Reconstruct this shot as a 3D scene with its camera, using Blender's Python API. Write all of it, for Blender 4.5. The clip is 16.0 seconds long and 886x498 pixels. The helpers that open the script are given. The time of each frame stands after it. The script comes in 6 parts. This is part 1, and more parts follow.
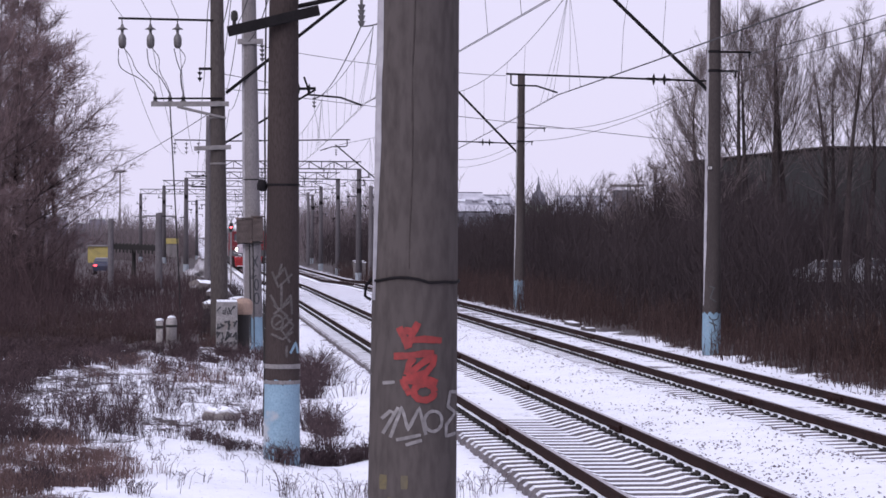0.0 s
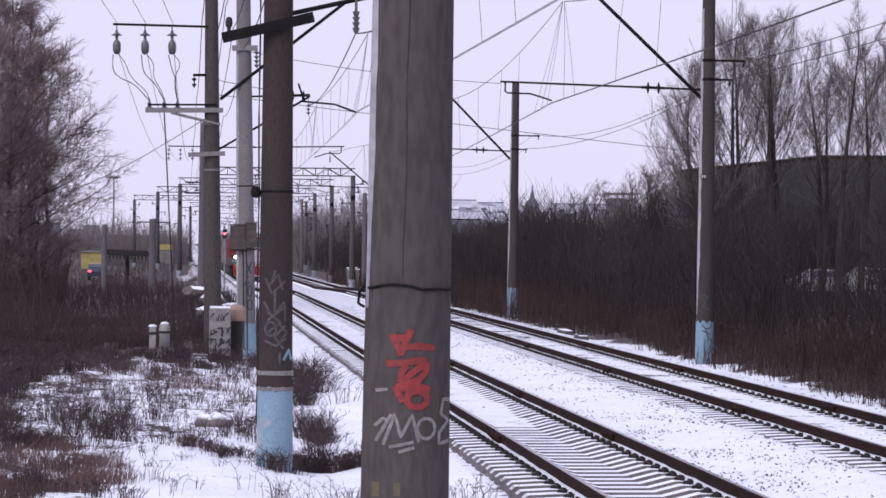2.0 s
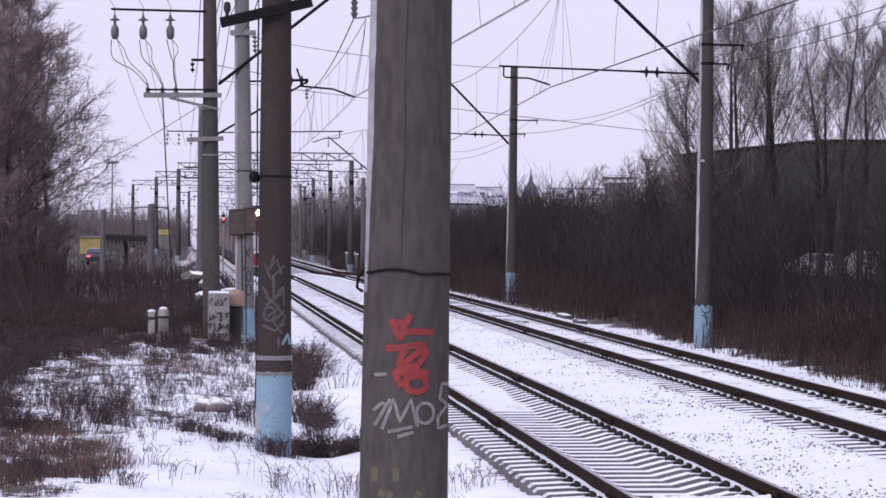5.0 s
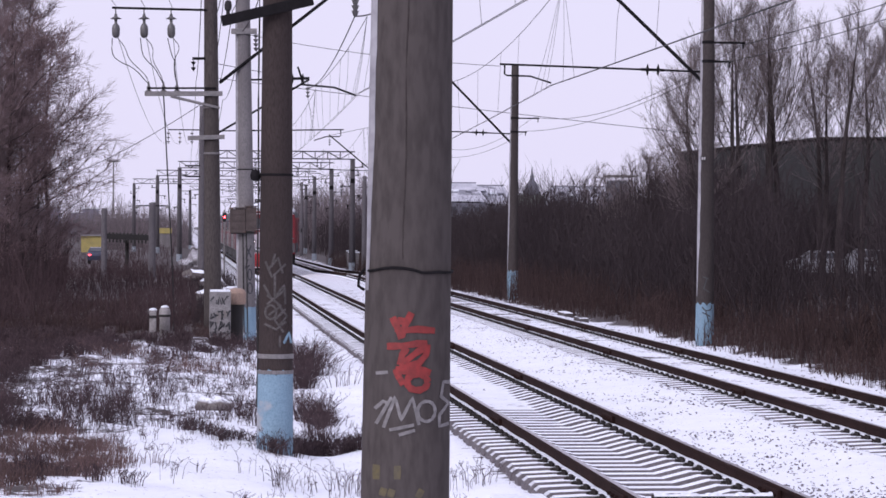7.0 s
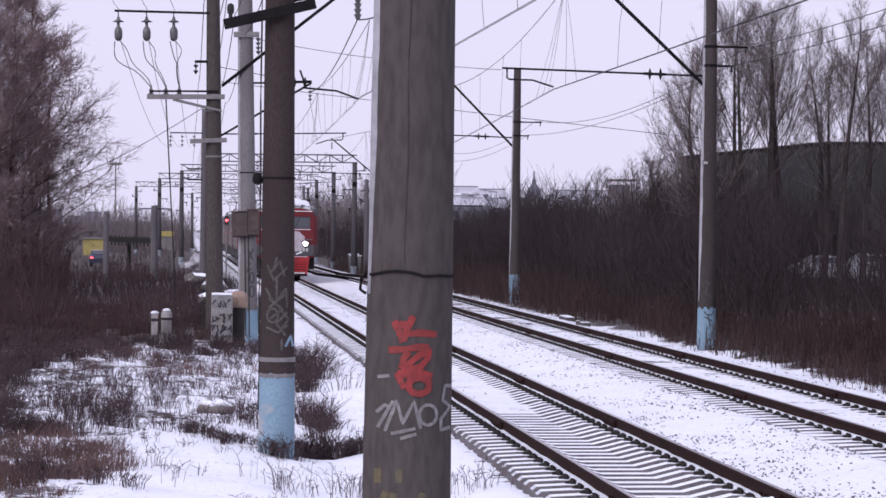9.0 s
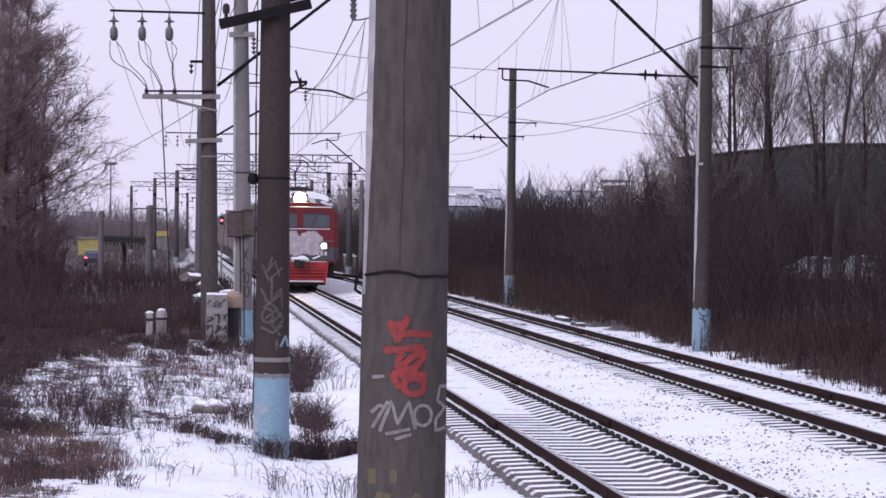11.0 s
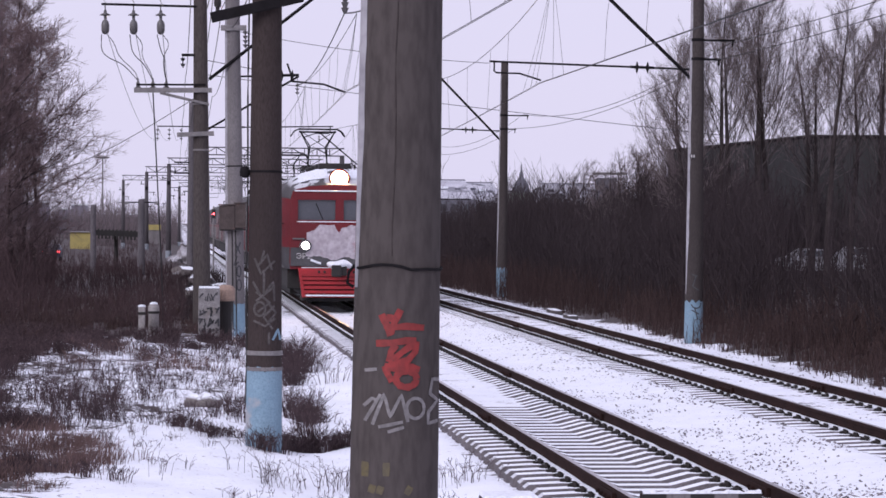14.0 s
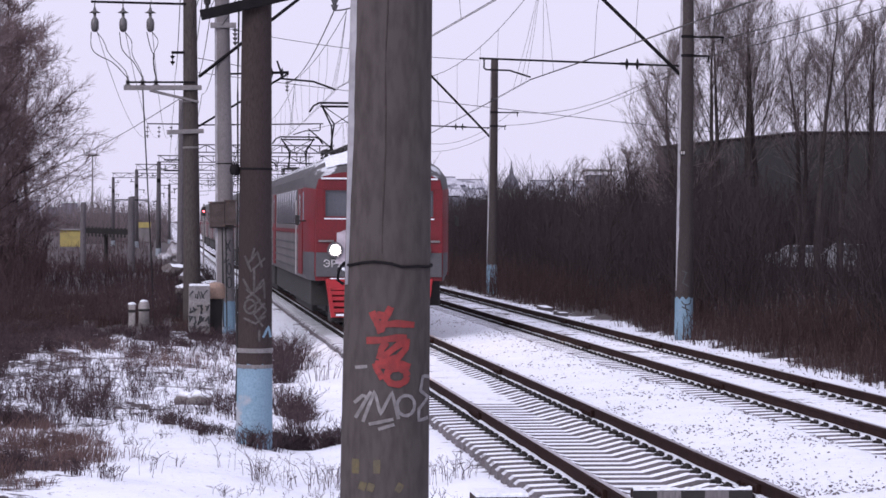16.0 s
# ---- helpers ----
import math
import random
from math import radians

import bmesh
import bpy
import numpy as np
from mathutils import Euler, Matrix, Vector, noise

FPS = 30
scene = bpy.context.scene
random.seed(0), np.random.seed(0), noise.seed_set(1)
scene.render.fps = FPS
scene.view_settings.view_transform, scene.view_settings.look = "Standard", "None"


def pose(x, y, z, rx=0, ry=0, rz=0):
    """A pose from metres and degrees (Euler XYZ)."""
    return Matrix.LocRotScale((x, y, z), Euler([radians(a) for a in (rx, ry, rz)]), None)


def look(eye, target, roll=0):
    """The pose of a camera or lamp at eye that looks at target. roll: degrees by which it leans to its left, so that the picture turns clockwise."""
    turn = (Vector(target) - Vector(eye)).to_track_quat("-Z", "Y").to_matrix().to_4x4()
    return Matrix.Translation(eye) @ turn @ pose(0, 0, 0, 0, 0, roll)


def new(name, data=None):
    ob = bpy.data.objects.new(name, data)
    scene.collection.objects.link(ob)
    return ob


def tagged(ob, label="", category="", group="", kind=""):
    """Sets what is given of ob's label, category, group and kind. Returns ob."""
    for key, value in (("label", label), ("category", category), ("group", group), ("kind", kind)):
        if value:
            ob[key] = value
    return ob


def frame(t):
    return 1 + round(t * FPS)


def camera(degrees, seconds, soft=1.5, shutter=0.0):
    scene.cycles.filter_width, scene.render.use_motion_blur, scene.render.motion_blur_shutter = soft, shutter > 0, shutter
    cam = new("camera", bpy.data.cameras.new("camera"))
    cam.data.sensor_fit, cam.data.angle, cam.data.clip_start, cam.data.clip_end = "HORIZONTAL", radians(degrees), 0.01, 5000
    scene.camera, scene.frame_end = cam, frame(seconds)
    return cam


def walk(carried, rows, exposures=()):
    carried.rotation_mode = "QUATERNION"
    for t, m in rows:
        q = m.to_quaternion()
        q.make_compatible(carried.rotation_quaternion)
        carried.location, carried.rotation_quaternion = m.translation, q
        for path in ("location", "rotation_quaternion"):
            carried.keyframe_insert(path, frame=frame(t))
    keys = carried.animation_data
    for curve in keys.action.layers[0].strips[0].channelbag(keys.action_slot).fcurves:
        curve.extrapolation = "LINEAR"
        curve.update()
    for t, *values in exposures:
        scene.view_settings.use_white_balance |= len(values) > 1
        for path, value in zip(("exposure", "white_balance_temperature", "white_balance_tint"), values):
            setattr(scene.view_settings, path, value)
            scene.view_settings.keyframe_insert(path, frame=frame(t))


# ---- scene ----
# ---- the camera and its way: it stands in one place and turns a little ----
EYE = (0.0, 0.0, 2.5)          # z = 0 is the top of the rails, the tracks run along y
cam = camera(19.98, 16.0, soft=1.6)


def aim(yaw, tilt, lean):
    """Pose of the camera: degrees to the right of the track's line, upwards, and of lean to its left."""
    y, p = radians(yaw), radians(tilt)
    way = Vector((math.sin(y) * math.cos(p), math.cos(y) * math.cos(p), math.sin(p)))
    return look(EYE, Vector(EYE) + way * 10, lean)


AIMS = (
    (0, 5.6780, -0.2691, 0.259),
    (0.5, 5.6784, -0.3495, 0.264),
    (1, 5.6934, -0.3046, 0.427),
    (1.5, 5.7498, -0.0580, 0.385),
    (2, 5.8228, -0.1004, 0.516),
    (2.5, 5.7994, -0.2033, 0.584),
    (3, 5.7673, -0.3173, 0.507),
    (3.5, 5.7918, -0.4393, 0.434),
    (4, 5.8195, -0.4602, 0.473),
    (6.5, 5.9040, -0.4327, 0.339),
    (7, 5.8282, -0.4922, 0.350),
    (7.5, 5.7708, -0.5025, 0.420),
    (8, 5.7703, -0.4668, 0.405),
    (8.5, 5.7795, -0.3969, 0.560),
    (9, 5.7838, -0.4084, 0.491),
    (11.5, 5.9249, -0.3944, 0.636),
    (12, 6.0119, -0.4206, 0.599),
    (12.5, 6.0513, -0.4574, 0.615),
    (13, 6.0550, -0.4931, 0.505),
    (13.5, 6.0446, -0.5411, 0.411),
    (14, 6.0743, -0.5563, 0.464),
    (14.5, 6.1361, -0.5635, 0.531),
    (15, 6.2033, -0.6062, 0.494),
    (15.5, 6.2312, -0.6513, 0.547),
    (16, 6.2981, -0.6210, 0.354),
)
walk(cam, [(t, aim(a, b, c)) for t, a, b, c in AIMS], exposures=((0, 0.0, 6150, 15.5), (11.8, 0.0, 6150, 15.5), (13, -0.08, 6150, 15.5), (14.2, -0.09, 6150, 15.5), (15, -0.01, 6150, 15.5), (16, 0.0, 6150, 15.5)))

# ---- sky and light: a bright overcast winter afternoon ----
world = bpy.data.worlds.new("overcast_sky")
scene.world = world
world.use_nodes = True
wn, wl = world.node_tree.nodes, world.node_tree.links
bg = wn["Background"]
sky = wn.new("ShaderNodeTexSky")
sky.sky_type, sky.sun_disc = "NISHITA", False
sky.sun_elevation, sky.sun_rotation = radians(16), radians(-120)
sky.air_density, sky.dust_density = 1.0, 3.0
dim = wn.new("ShaderNodeMix"); dim.data_type = "RGBA"; dim.blend_type = "MULTIPLY"
dim.inputs["Factor"].default_value = 1.0
dim.inputs["B"].default_value = (0.1, 0.1, 0.1, 1)
cloud = wn.new("ShaderNodeMix"); cloud.data_type = "RGBA"
cloud.inputs["Factor"].default_value = 0.9
cloud.inputs["B"].default_value = (0.868, 0.82, 0.98, 1)
wl.new(sky.outputs[0], dim.inputs["A"])
wl.new(dim.outputs["Result"], cloud.inputs["A"])
wl.new(cloud.outputs["Result"], bg.inputs["Color"])
bg.inputs["Strength"].default_value = 1.0
sun_data = bpy.data.lights.new("sun", "SUN")
sun_data.energy, sun_data.angle, sun_data.color = 1.75, radians(40), (1.0, 0.97, 1.0)
sun = new("sun", sun_data)
sun.matrix_world = look((-60, -40, 60), (0, 30, 0))


# ---- materials ----
def material(name, a, b=None, scale=4.0, rough=0.8, metal=0.0, bump=0.2, fine=40.0, third=None, third_at=0.62,
             snow=0.0, glow=None, power=0.0, island=0.0, stretch=(1, 1, 1)):
    """A procedural surface: two colours mixed by two sizes of noise, worn patches of a third, snow on what faces up."""
    m = bpy.data.materials.new(name)
    m.use_nodes = True
    nt = m.node_tree
    n, l = nt.nodes, nt.links
    s = n["Principled BSDF"]
    s.inputs["Roughness"].default_value, s.inputs["Metallic"].default_value = rough, metal
    b = b or tuple(c * 0.7 for c in a)
    if rough >= 0.9:
        s.inputs["Specular IOR Level"].default_value = 0.12
    co = n.new("ShaderNodeTexCoord")
    mp = n.new("ShaderNodeMapping")
    mp.inputs["Scale"].default_value = (1, 1, 1) if stretch == "object" else stretch
    geo = n.new("ShaderNodeNewGeometry")
    l.new(geo.outputs["Position"] if glow is None and not stretch == "object" else co.outputs["Object"], mp.inputs["Vector"])

    def noise_tex(sc, detail=4.0):
        t = n.new("ShaderNodeTexNoise")
        t.inputs["Scale"].default_value, t.inputs["Detail"].default_value = sc, detail
        l.new(mp.outputs["Vector"], t.inputs["Vector"])
        return t.outputs["Fac"]

    def ramp(src, lo, hi):
        r = n.new("ShaderNodeMapRange")
        r.inputs["From Min"].default_value, r.inputs["From Max"].default_value = lo, hi
        l.new(src, r.inputs["Value"])
        return r.outputs["Result"]

    def mix(f, x, y):
        k = n.new("ShaderNodeMix"); k.data_type = "RGBA"
        if isinstance(f, float):
            k.inputs["Factor"].default_value = f
        else:
            l.new(f, k.inputs["Factor"])
        for slot, v in (("A", x), ("B", y)):
            if isinstance(v, tuple):
                k.inputs[slot].default_value = (*v, 1)
            else:
                l.new(v, k.inputs[slot])
        return k.outputs["Result"]

    big, small = noise_tex(scale), noise_tex(fine, 6.0)
    col = mix(ramp(big, 0.35, 0.65), a, b)
    col = mix(ramp(small, 0.4, 0.75), col, tuple(c * 0.75 for c in b))
    if third:
        col = mix(ramp(noise_tex(scale * 0.6, 8.0), third_at, third_at + 0.05), col, third)
    if island:
        hsv = n.new("ShaderNodeHueSaturation")
        l.new(col, hsv.inputs["Color"])
        l.new(ramp(geo.outputs["Random Per Island"], 0, 1), hsv.inputs["Value"])
        hsv.inputs["Value"].default_value = 1
        rr = n.new("ShaderNodeMapRange")
        rr.inputs["To Min"].default_value, rr.inputs["To Max"].default_value = 1 - island, 1 + island
        l.new(geo.outputs["Random Per Island"], rr.inputs["Value"])
        l.new(rr.outputs["Result"], hsv.inputs["Value"])
        col = hsv.outputs["Color"]
    if snow:
        sep = n.new("ShaderNodeSeparateXYZ")
        l.new(geo.outputs["Normal"], sep.inputs[0])
        up = ramp(sep.outputs["Z"], 0.6, 0.9)
        mul = n.new("ShaderNodeMath"); mul.operation = "MULTIPLY"
        l.new(up, mul.inputs[0])
        l.new(ramp(noise_tex(3.0, 6.0), 0.62 - snow * 0.4, 0.68 - snow * 0.4), mul.inputs[1])
        col = mix(mul.outputs[0], col, (0.82, 0.85, 0.9))
    l.new(col, s.inputs["Base Color"])
    if bump:
        bp = n.new("ShaderNodeBump")
        bp.inputs["Strength"].default_value, bp.inputs["Distance"].default_value = bump, 0.01
        l.new(small, bp.inputs["Height"])
        l.new(bp.outputs["Normal"], s.inputs["Normal"])
    if glow:
        s.inputs["Emission Color"].default_value = (*glow, 1)
        s.inputs["Emission Strength"].default_value = power
    return m


def snow_ground(name, rows):
    """Snow with bare earth and dead grass showing through; rows: (x, share of bare ground) across the line of the tracks."""
    m = bpy.data.materials.new(name)
    m.use_nodes = True
    n, l = m.node_tree.nodes, m.node_tree.links
    s = n["Principled BSDF"]
    s.inputs["Roughness"].default_value = 0.75
    geo = n.new("ShaderNodeNewGeometry")
    sep = n.new("ShaderNodeSeparateXYZ")
    l.new(geo.outputs["Position"], sep.inputs[0])

    def tex(sc, det=6.0, rgh=0.55):
        t = n.new("ShaderNodeTexNoise")
        t.inputs["Scale"].default_value, t.inputs["Detail"].default_value, t.inputs["Roughness"].default_value = sc, det, rgh
        l.new(geo.outputs["Position"], t.inputs["Vector"])
        return t.outputs["Fac"]

    def rng(src, a, b, c=0.0, d=1.0):
        r = n.new("ShaderNodeMapRange")
        for k, v in (("From Min", a), ("From Max", b), ("To Min", c), ("To Max", d)):
            r.inputs[k].default_value = v
        l.new(src, r.inputs["Value"])
        return r.outputs["Result"]

    def math_(op, x, y):
        k = n.new("ShaderNodeMath"); k.operation = op
        for i, v in enumerate((x, y)):
            if isinstance(v, float):
                k.inputs[i].default_value = v
            else:
                l.new(v, k.inputs[i])
        return k.outputs[0]

    def mix(f, x, y):
        k = n.new("ShaderNodeMix"); k.data_type = "RGBA"
        l.new(f, k.inputs["Factor"])
        for slot, v in (("A", x), ("B", y)):
            if isinstance(v, tuple):
                k.inputs[slot].default_value = (*v, 1)
            else:
                l.new(v, k.inputs[slot])
        return k.outputs["Result"]

    lo, hi = rows[0][0], rows[-1][0]
    cr = n.new("ShaderNodeValToRGB")
    while len(cr.color_ramp.elements) < len(rows):
        cr.color_ramp.elements.new(0.5)
    for e, (x, v) in zip(cr.color_ramp.elements, rows):
        e.position = (x - lo) / (hi - lo)
        e.color = (v, v, v, 1)
    wob = math_("ADD", sep.outputs["X"], rng(tex(0.35), 0.2, 0.8, -0.3, 0.3))
    l.new(rng(wob, lo, hi), cr.inputs["Fac"])
    patch = math_("ADD", math_("MULTIPLY", tex(0.9), 0.6), math_("MULTIPLY", tex(7.0), 0.4))
    thr = rng(cr.outputs["Color"], 0, 1, 0.72, 0.28)
    far_left = math_("MULTIPLY", rng(sep.outputs["Y"], 58.0, 72.0, 0.0, 0.3), rng(sep.outputs["X"], 0.8, 1.8, 1.0, 0.0))
    near_left = math_("MULTIPLY", rng(sep.outputs["Y"], 29.0, 37.0, -0.13, 0.0), math_("MULTIPLY", rng(sep.outputs["X"], 2.4, 3.4, 1.0, 0.0), rng(sep.outputs["X"], -1.1, -0.5, -0.4, 1.0)))
    far_track = math_("MULTIPLY", rng(sep.outputs["Y"], 45.0, 120.0, 0.0, 0.15), math_("ADD", rng(sep.outputs["X"], 2.6, 3.4, 0.1, 0.45), rng(sep.outputs["X"], 7.6, 8.4, 0.0, 0.55)))
    cover = math_("ADD", math_("SUBTRACT", patch, thr), math_("ADD", far_left, math_("ADD", near_left, far_track)))
    bare = rng(cover, -0.02, 0.03)
    earth = mix(rng(tex(5.0), 0.3, 0.7), (0.058, 0.041, 0.038), (0.03, 0.023, 0.023))
    snow = mix(rng(tex(2.0), 0.3, 0.7), (0.85, 0.88, 0.93), (0.77, 0.80, 0.87))
    speck = rng(math_("ADD", tex(13.0, 3.0, 0.6), rng(sep.outputs["Y"], 45.0, 150.0, 0.0, 0.17)), 0.645, 0.70)
    snow = mix(speck, snow, (0.30, 0.28, 0.30))
    l.new(mix(bare, snow, earth), s.inputs["Base Color"])
    bp = n.new("ShaderNodeBump")
    bp.inputs["Strength"].default_value, bp.inputs["Distance"].default_value = 0.5, 0.04
    l.new(tex(9.0), bp.inputs["Height"])
    l.new(bp.outputs["Normal"], s.inputs["Normal"])
    return m


# Bare share along the tracks gives both ballast and the shade between sleepers.
GROUND = snow_ground("snowy_ground", ((-30, 0.9), (-14, 0.85), (-8, 0.62), (-2.5, 0.47), (0.2, 0.35), (1.9, 0.22), (2.6, 0.02), (3.4, 0.05), (3.7, 0.44), (4.35, 0.4), (4.5, 0.22), (5.5, 0.22), (5.65, 0.4), (6.2, 0.44), (6.5, 0.03), (8.25, 0.03), (8.55, 0.3), (10.65, 0.3), (11.05, 0.03), (12.1, 0.03), (12.9, 0.36),
                                      (13.7, 1.0), (40, 1.0)))
CONCRETE = material("weathered_concrete", (0.093, 0.080, 0.077), (0.07, 0.06, 0.0575), 0.9, 0.9, bump=0.15, fine=26, stretch=(1, 1, 0.3), third=(0.102, 0.093, 0.091), third_at=0.6)
CONCRETE_DARK = material("brown_stained_concrete", (0.058, 0.045, 0.043), (0.044, 0.034, 0.033), 1.5, 0.9, bump=0.35, fine=50, stretch=(1, 1, 0.3))
CONCRETE_BROWN = material("brownish_grey_concrete", (0.074, 0.063, 0.061), (0.053, 0.045, 0.044), 1.1, 0.9, bump=0.3, fine=40, stretch=(1, 1, 0.3), third=(0.042, 0.035, 0.034), third_at=0.62)
CONCRETE_PALE = material("pale_concrete", (0.225, 0.21, 0.212), (0.165, 0.152, 0.155), 1.5, 0.9, bump=0.3, fine=50, stretch=(1, 1, 0.3))
# Distance haze is mixed into this grey: paler than the near masts' concrete.
CONCRETE_HAZY = material("grey_concrete", (0.15, 0.138, 0.148), (0.115, 0.106, 0.114), 0.8, 0.9, bump=0.1, fine=20, stretch=(1, 1, 0.3))
PAINT_BLUE = material("light_blue_paint", (0.215, 0.325, 0.41), (0.17, 0.275, 0.355), 3, 0.7, bump=0.2, third=(0.3, 0.31, 0.33), third_at=0.58)
WHITEWASH = material("flaking_whitewash", (0.38, 0.36, 0.355), (0.27, 0.25, 0.245), 6, 0.9, bump=0.4, third=(0.2, 0.18, 0.17), third_at=0.64)
RIME = material("driven_snow", (0.4, 0.39, 0.415), (0.3, 0.29, 0.315), 2, 0.85, bump=0.2, fine=12)
SNOW = material("snow", (0.85, 0.88, 0.93), (0.78, 0.81, 0.87), 3, 0.7, bump=0.5, fine=25)
STEEL = material("dark_painted_steel", (0.018, 0.016, 0.018), (0.012, 0.011, 0.012), 6, 0.9, 0.0, bump=0.2)
# Far portal steel, lightened in its colour to stand for haze.
HAZY_STEEL = material("haze_grey_steel", (0.085, 0.08, 0.09), (0.06, 0.056, 0.064), 6, 0.8, 0.0, bump=0.1)
GALV = material("dull_galvanised_steel", (0.30, 0.28, 0.28), (0.2, 0.19, 0.19), 6, 0.55, 0.4, bump=0.2)
RUST = material("rusty_sheet_steel", (0.098, 0.076, 0.07), (0.065, 0.049, 0.045), 5, 0.85, 0.1, bump=0.4, third=(0.14, 0.085, 0.065), third_at=0.62)
RAIL = material("rusty_rail_side", (0.034, 0.016, 0.014), (0.02, 0.01, 0.009), 4, 0.95, 0.0, bump=0.4, fine=60)
RAIL_TOP = material("worn_rail_top", (0.42, 0.39, 0.40), (0.32, 0.29, 0.30), 4, 0.28, 0.9, bump=0.05)
WIRE = material("dark_wire", (0.03, 0.027, 0.03), (0.022, 0.02, 0.022), 4, 0.6, 0.3, bump=0)
GLAZED = material("grey_glazed_insulator", (0.14, 0.132, 0.135), (0.095, 0.09, 0.093), 6, 0.35, bump=0.05)
SLEEPER = material("snowy_concrete_sleeper", (0.19, 0.17, 0.18), (0.13, 0.118, 0.125), 5, 0.9, bump=0.3, snow=0.95)
FASTEN = material("dark_rail_fastening", (0.02, 0.017, 0.017), (0.03, 0.024, 0.022), 8, 0.8, 0.2, bump=0.2)
BARK = material("grey_brown_bark", (0.062, 0.05, 0.05), (0.044, 0.036, 0.036), 3, 0.95, bump=0.3, island=0.3)
LIMB = material("grey_limbs", (0.095, 0.078, 0.078), (0.068, 0.056, 0.056), 2, 0.95, bump=0.2, island=0.3)
TWIG = material("reddish_brown_twigs", (0.29, 0.215, 0.217), (0.22, 0.16, 0.163), 1, 0.95, bump=0, island=0.3)
BRUSH = material("dark_brown_brushwood", (0.064, 0.05, 0.052), (0.046, 0.036, 0.039), 0.3, 0.95, bump=0, island=0.16)
BRUSH_PALE = material("red_brown_brushwood", (0.1, 0.067, 0.07), (0.065, 0.044, 0.047), 0.3, 0.95, bump=0, island=0.2)
DRY = material("dead_brown_grass", (0.092, 0.06, 0.055), (0.055, 0.037, 0.036), 0.5, 0.95, bump=0, island=0.25)


# ---- building helpers ----
def part(name, bm, mat, parent=None, label=""):
    me = bpy.data.meshes.new(name)
    bm.to_mesh(me)
    bm.free()
    for m in (mat if isinstance(mat, (list, tuple)) else (mat,)):
        me.materials.append(m)
    ob = new(name, me)
    if parent:
        ob.parent = parent
    if label:
        ob["label"] = label
    return ob


def empty(name, m, label="", category="", group="", kind=""):
    ob = new(name)
    ob.empty_display_size = 0.2
    ob.matrix_world = m
    return tagged(ob, label, category, group, kind)


def smooth(ob):
    for p in ob.data.polygons:
        p.use_smooth = True
    return ob


def box(bm, c, s, turn=None, bevel=0.0, mat=0):
    r = bmesh.ops.create_cube(bm, size=1)
    vs = r["verts"]
    m = Matrix.Translation(c) @ (turn or Matrix()) @ Matrix.Diagonal((*s, 1))
    bmesh.ops.transform(bm, matrix=m, verts=vs)
    fs = {f for v in vs for f in v.link_faces}
    for f in fs:
        f.material_index = mat
    if bevel:
        es = list({e for v in vs for e in v.link_edges})
        bmesh.ops.bevel(bm, geom=es, offset=bevel, segments=2, affect="EDGES", profile=0.6)
    return bm


def rod(bm, a, b, r0, r1=None, seg=8, caps=True, mat=0):
    a, b = Vector(a), Vector(b)
    d = b - a
    r = bmesh.ops.create_cone(bm, cap_ends=caps, segments=seg, radius1=r0, radius2=r0 if r1 is None else r1, depth=d.length)
    q = d.to_track_quat("Z", "Y").to_matrix().to_4x4()
    bmesh.ops.transform(bm, matrix=Matrix.Translation((a + b) / 2) @ q, verts=r["verts"])
    for f in {f for v in r["verts"] for f in v.link_faces}:
        f.material_index = mat
    return bm


def tube(bm, pts, r, seg=5):
    """A bent round bar or wire through the points."""
    rings = []
    pts = [Vector(p) for p in pts]
    for i, p in enumerate(pts):
        d = (pts[min(i + 1, len(pts) - 1)] - pts[max(i - 1, 0)]).normalized()
        q = d.to_track_quat("Z", "Y").to_matrix()
        rings.append([bm.verts.new(p + q @ Vector((r * math.cos(k * math.tau / seg), r * math.sin(k * math.tau / seg), 0))) for k in range(seg)])
    for r0, r1 in zip(rings, rings[1:]):
        for k in range(seg):
            bm.faces.new((r0[k], r0[(k + 1) % seg], r1[(k + 1) % seg], r1[k]))
    bm.faces.new(rings[0][::-1])
    bm.faces.new(rings[-1])
    return bm


def lathe(bm, base, rows, seg=24, mat=0, axis=Vector((0, 0, 1))):
    """Rings (radius, height) turned round an axis that starts at base."""
    q = axis.to_track_quat("Z", "Y").to_matrix()
    rings = [[bm.verts.new(Vector(base) + q @ Vector((r * math.cos(k * math.tau / seg), r * math.sin(k * math.tau / seg), h))) for k in range(seg)] for r, h in rows]
    for r0, r1 in zip(rings, rings[1:]):
        for k in range(seg):
            f = bm.faces.new((r0[k], r0[(k + 1) % seg], r1[(k + 1) % seg], r1[k]))
            f.material_index = mat
    for ring in (rings[0][::-1], rings[-1]):
        f = bm.faces.new(ring)
        f.material_index = mat
    return bm


def soft_line(pts, times=2):
    """Rounds off a bent line by cutting its corners."""
    pts = [Vector(p) for p in pts]
    for _ in range(times):
        q = [pts[0]]
        for a, b in zip(pts, pts[1:]):
            q += [a.lerp(b, 0.25), a.lerp(b, 0.75)]
        pts = q + [pts[-1]]
    return pts


def sag(a, b, drop, n=14):
    a, b = Vector(a), Vector(b)
    return [a.lerp(b, i / n) - Vector((0, 0, drop * 4 * (i / n) * (1 - i / n))) for i in range(n + 1)]


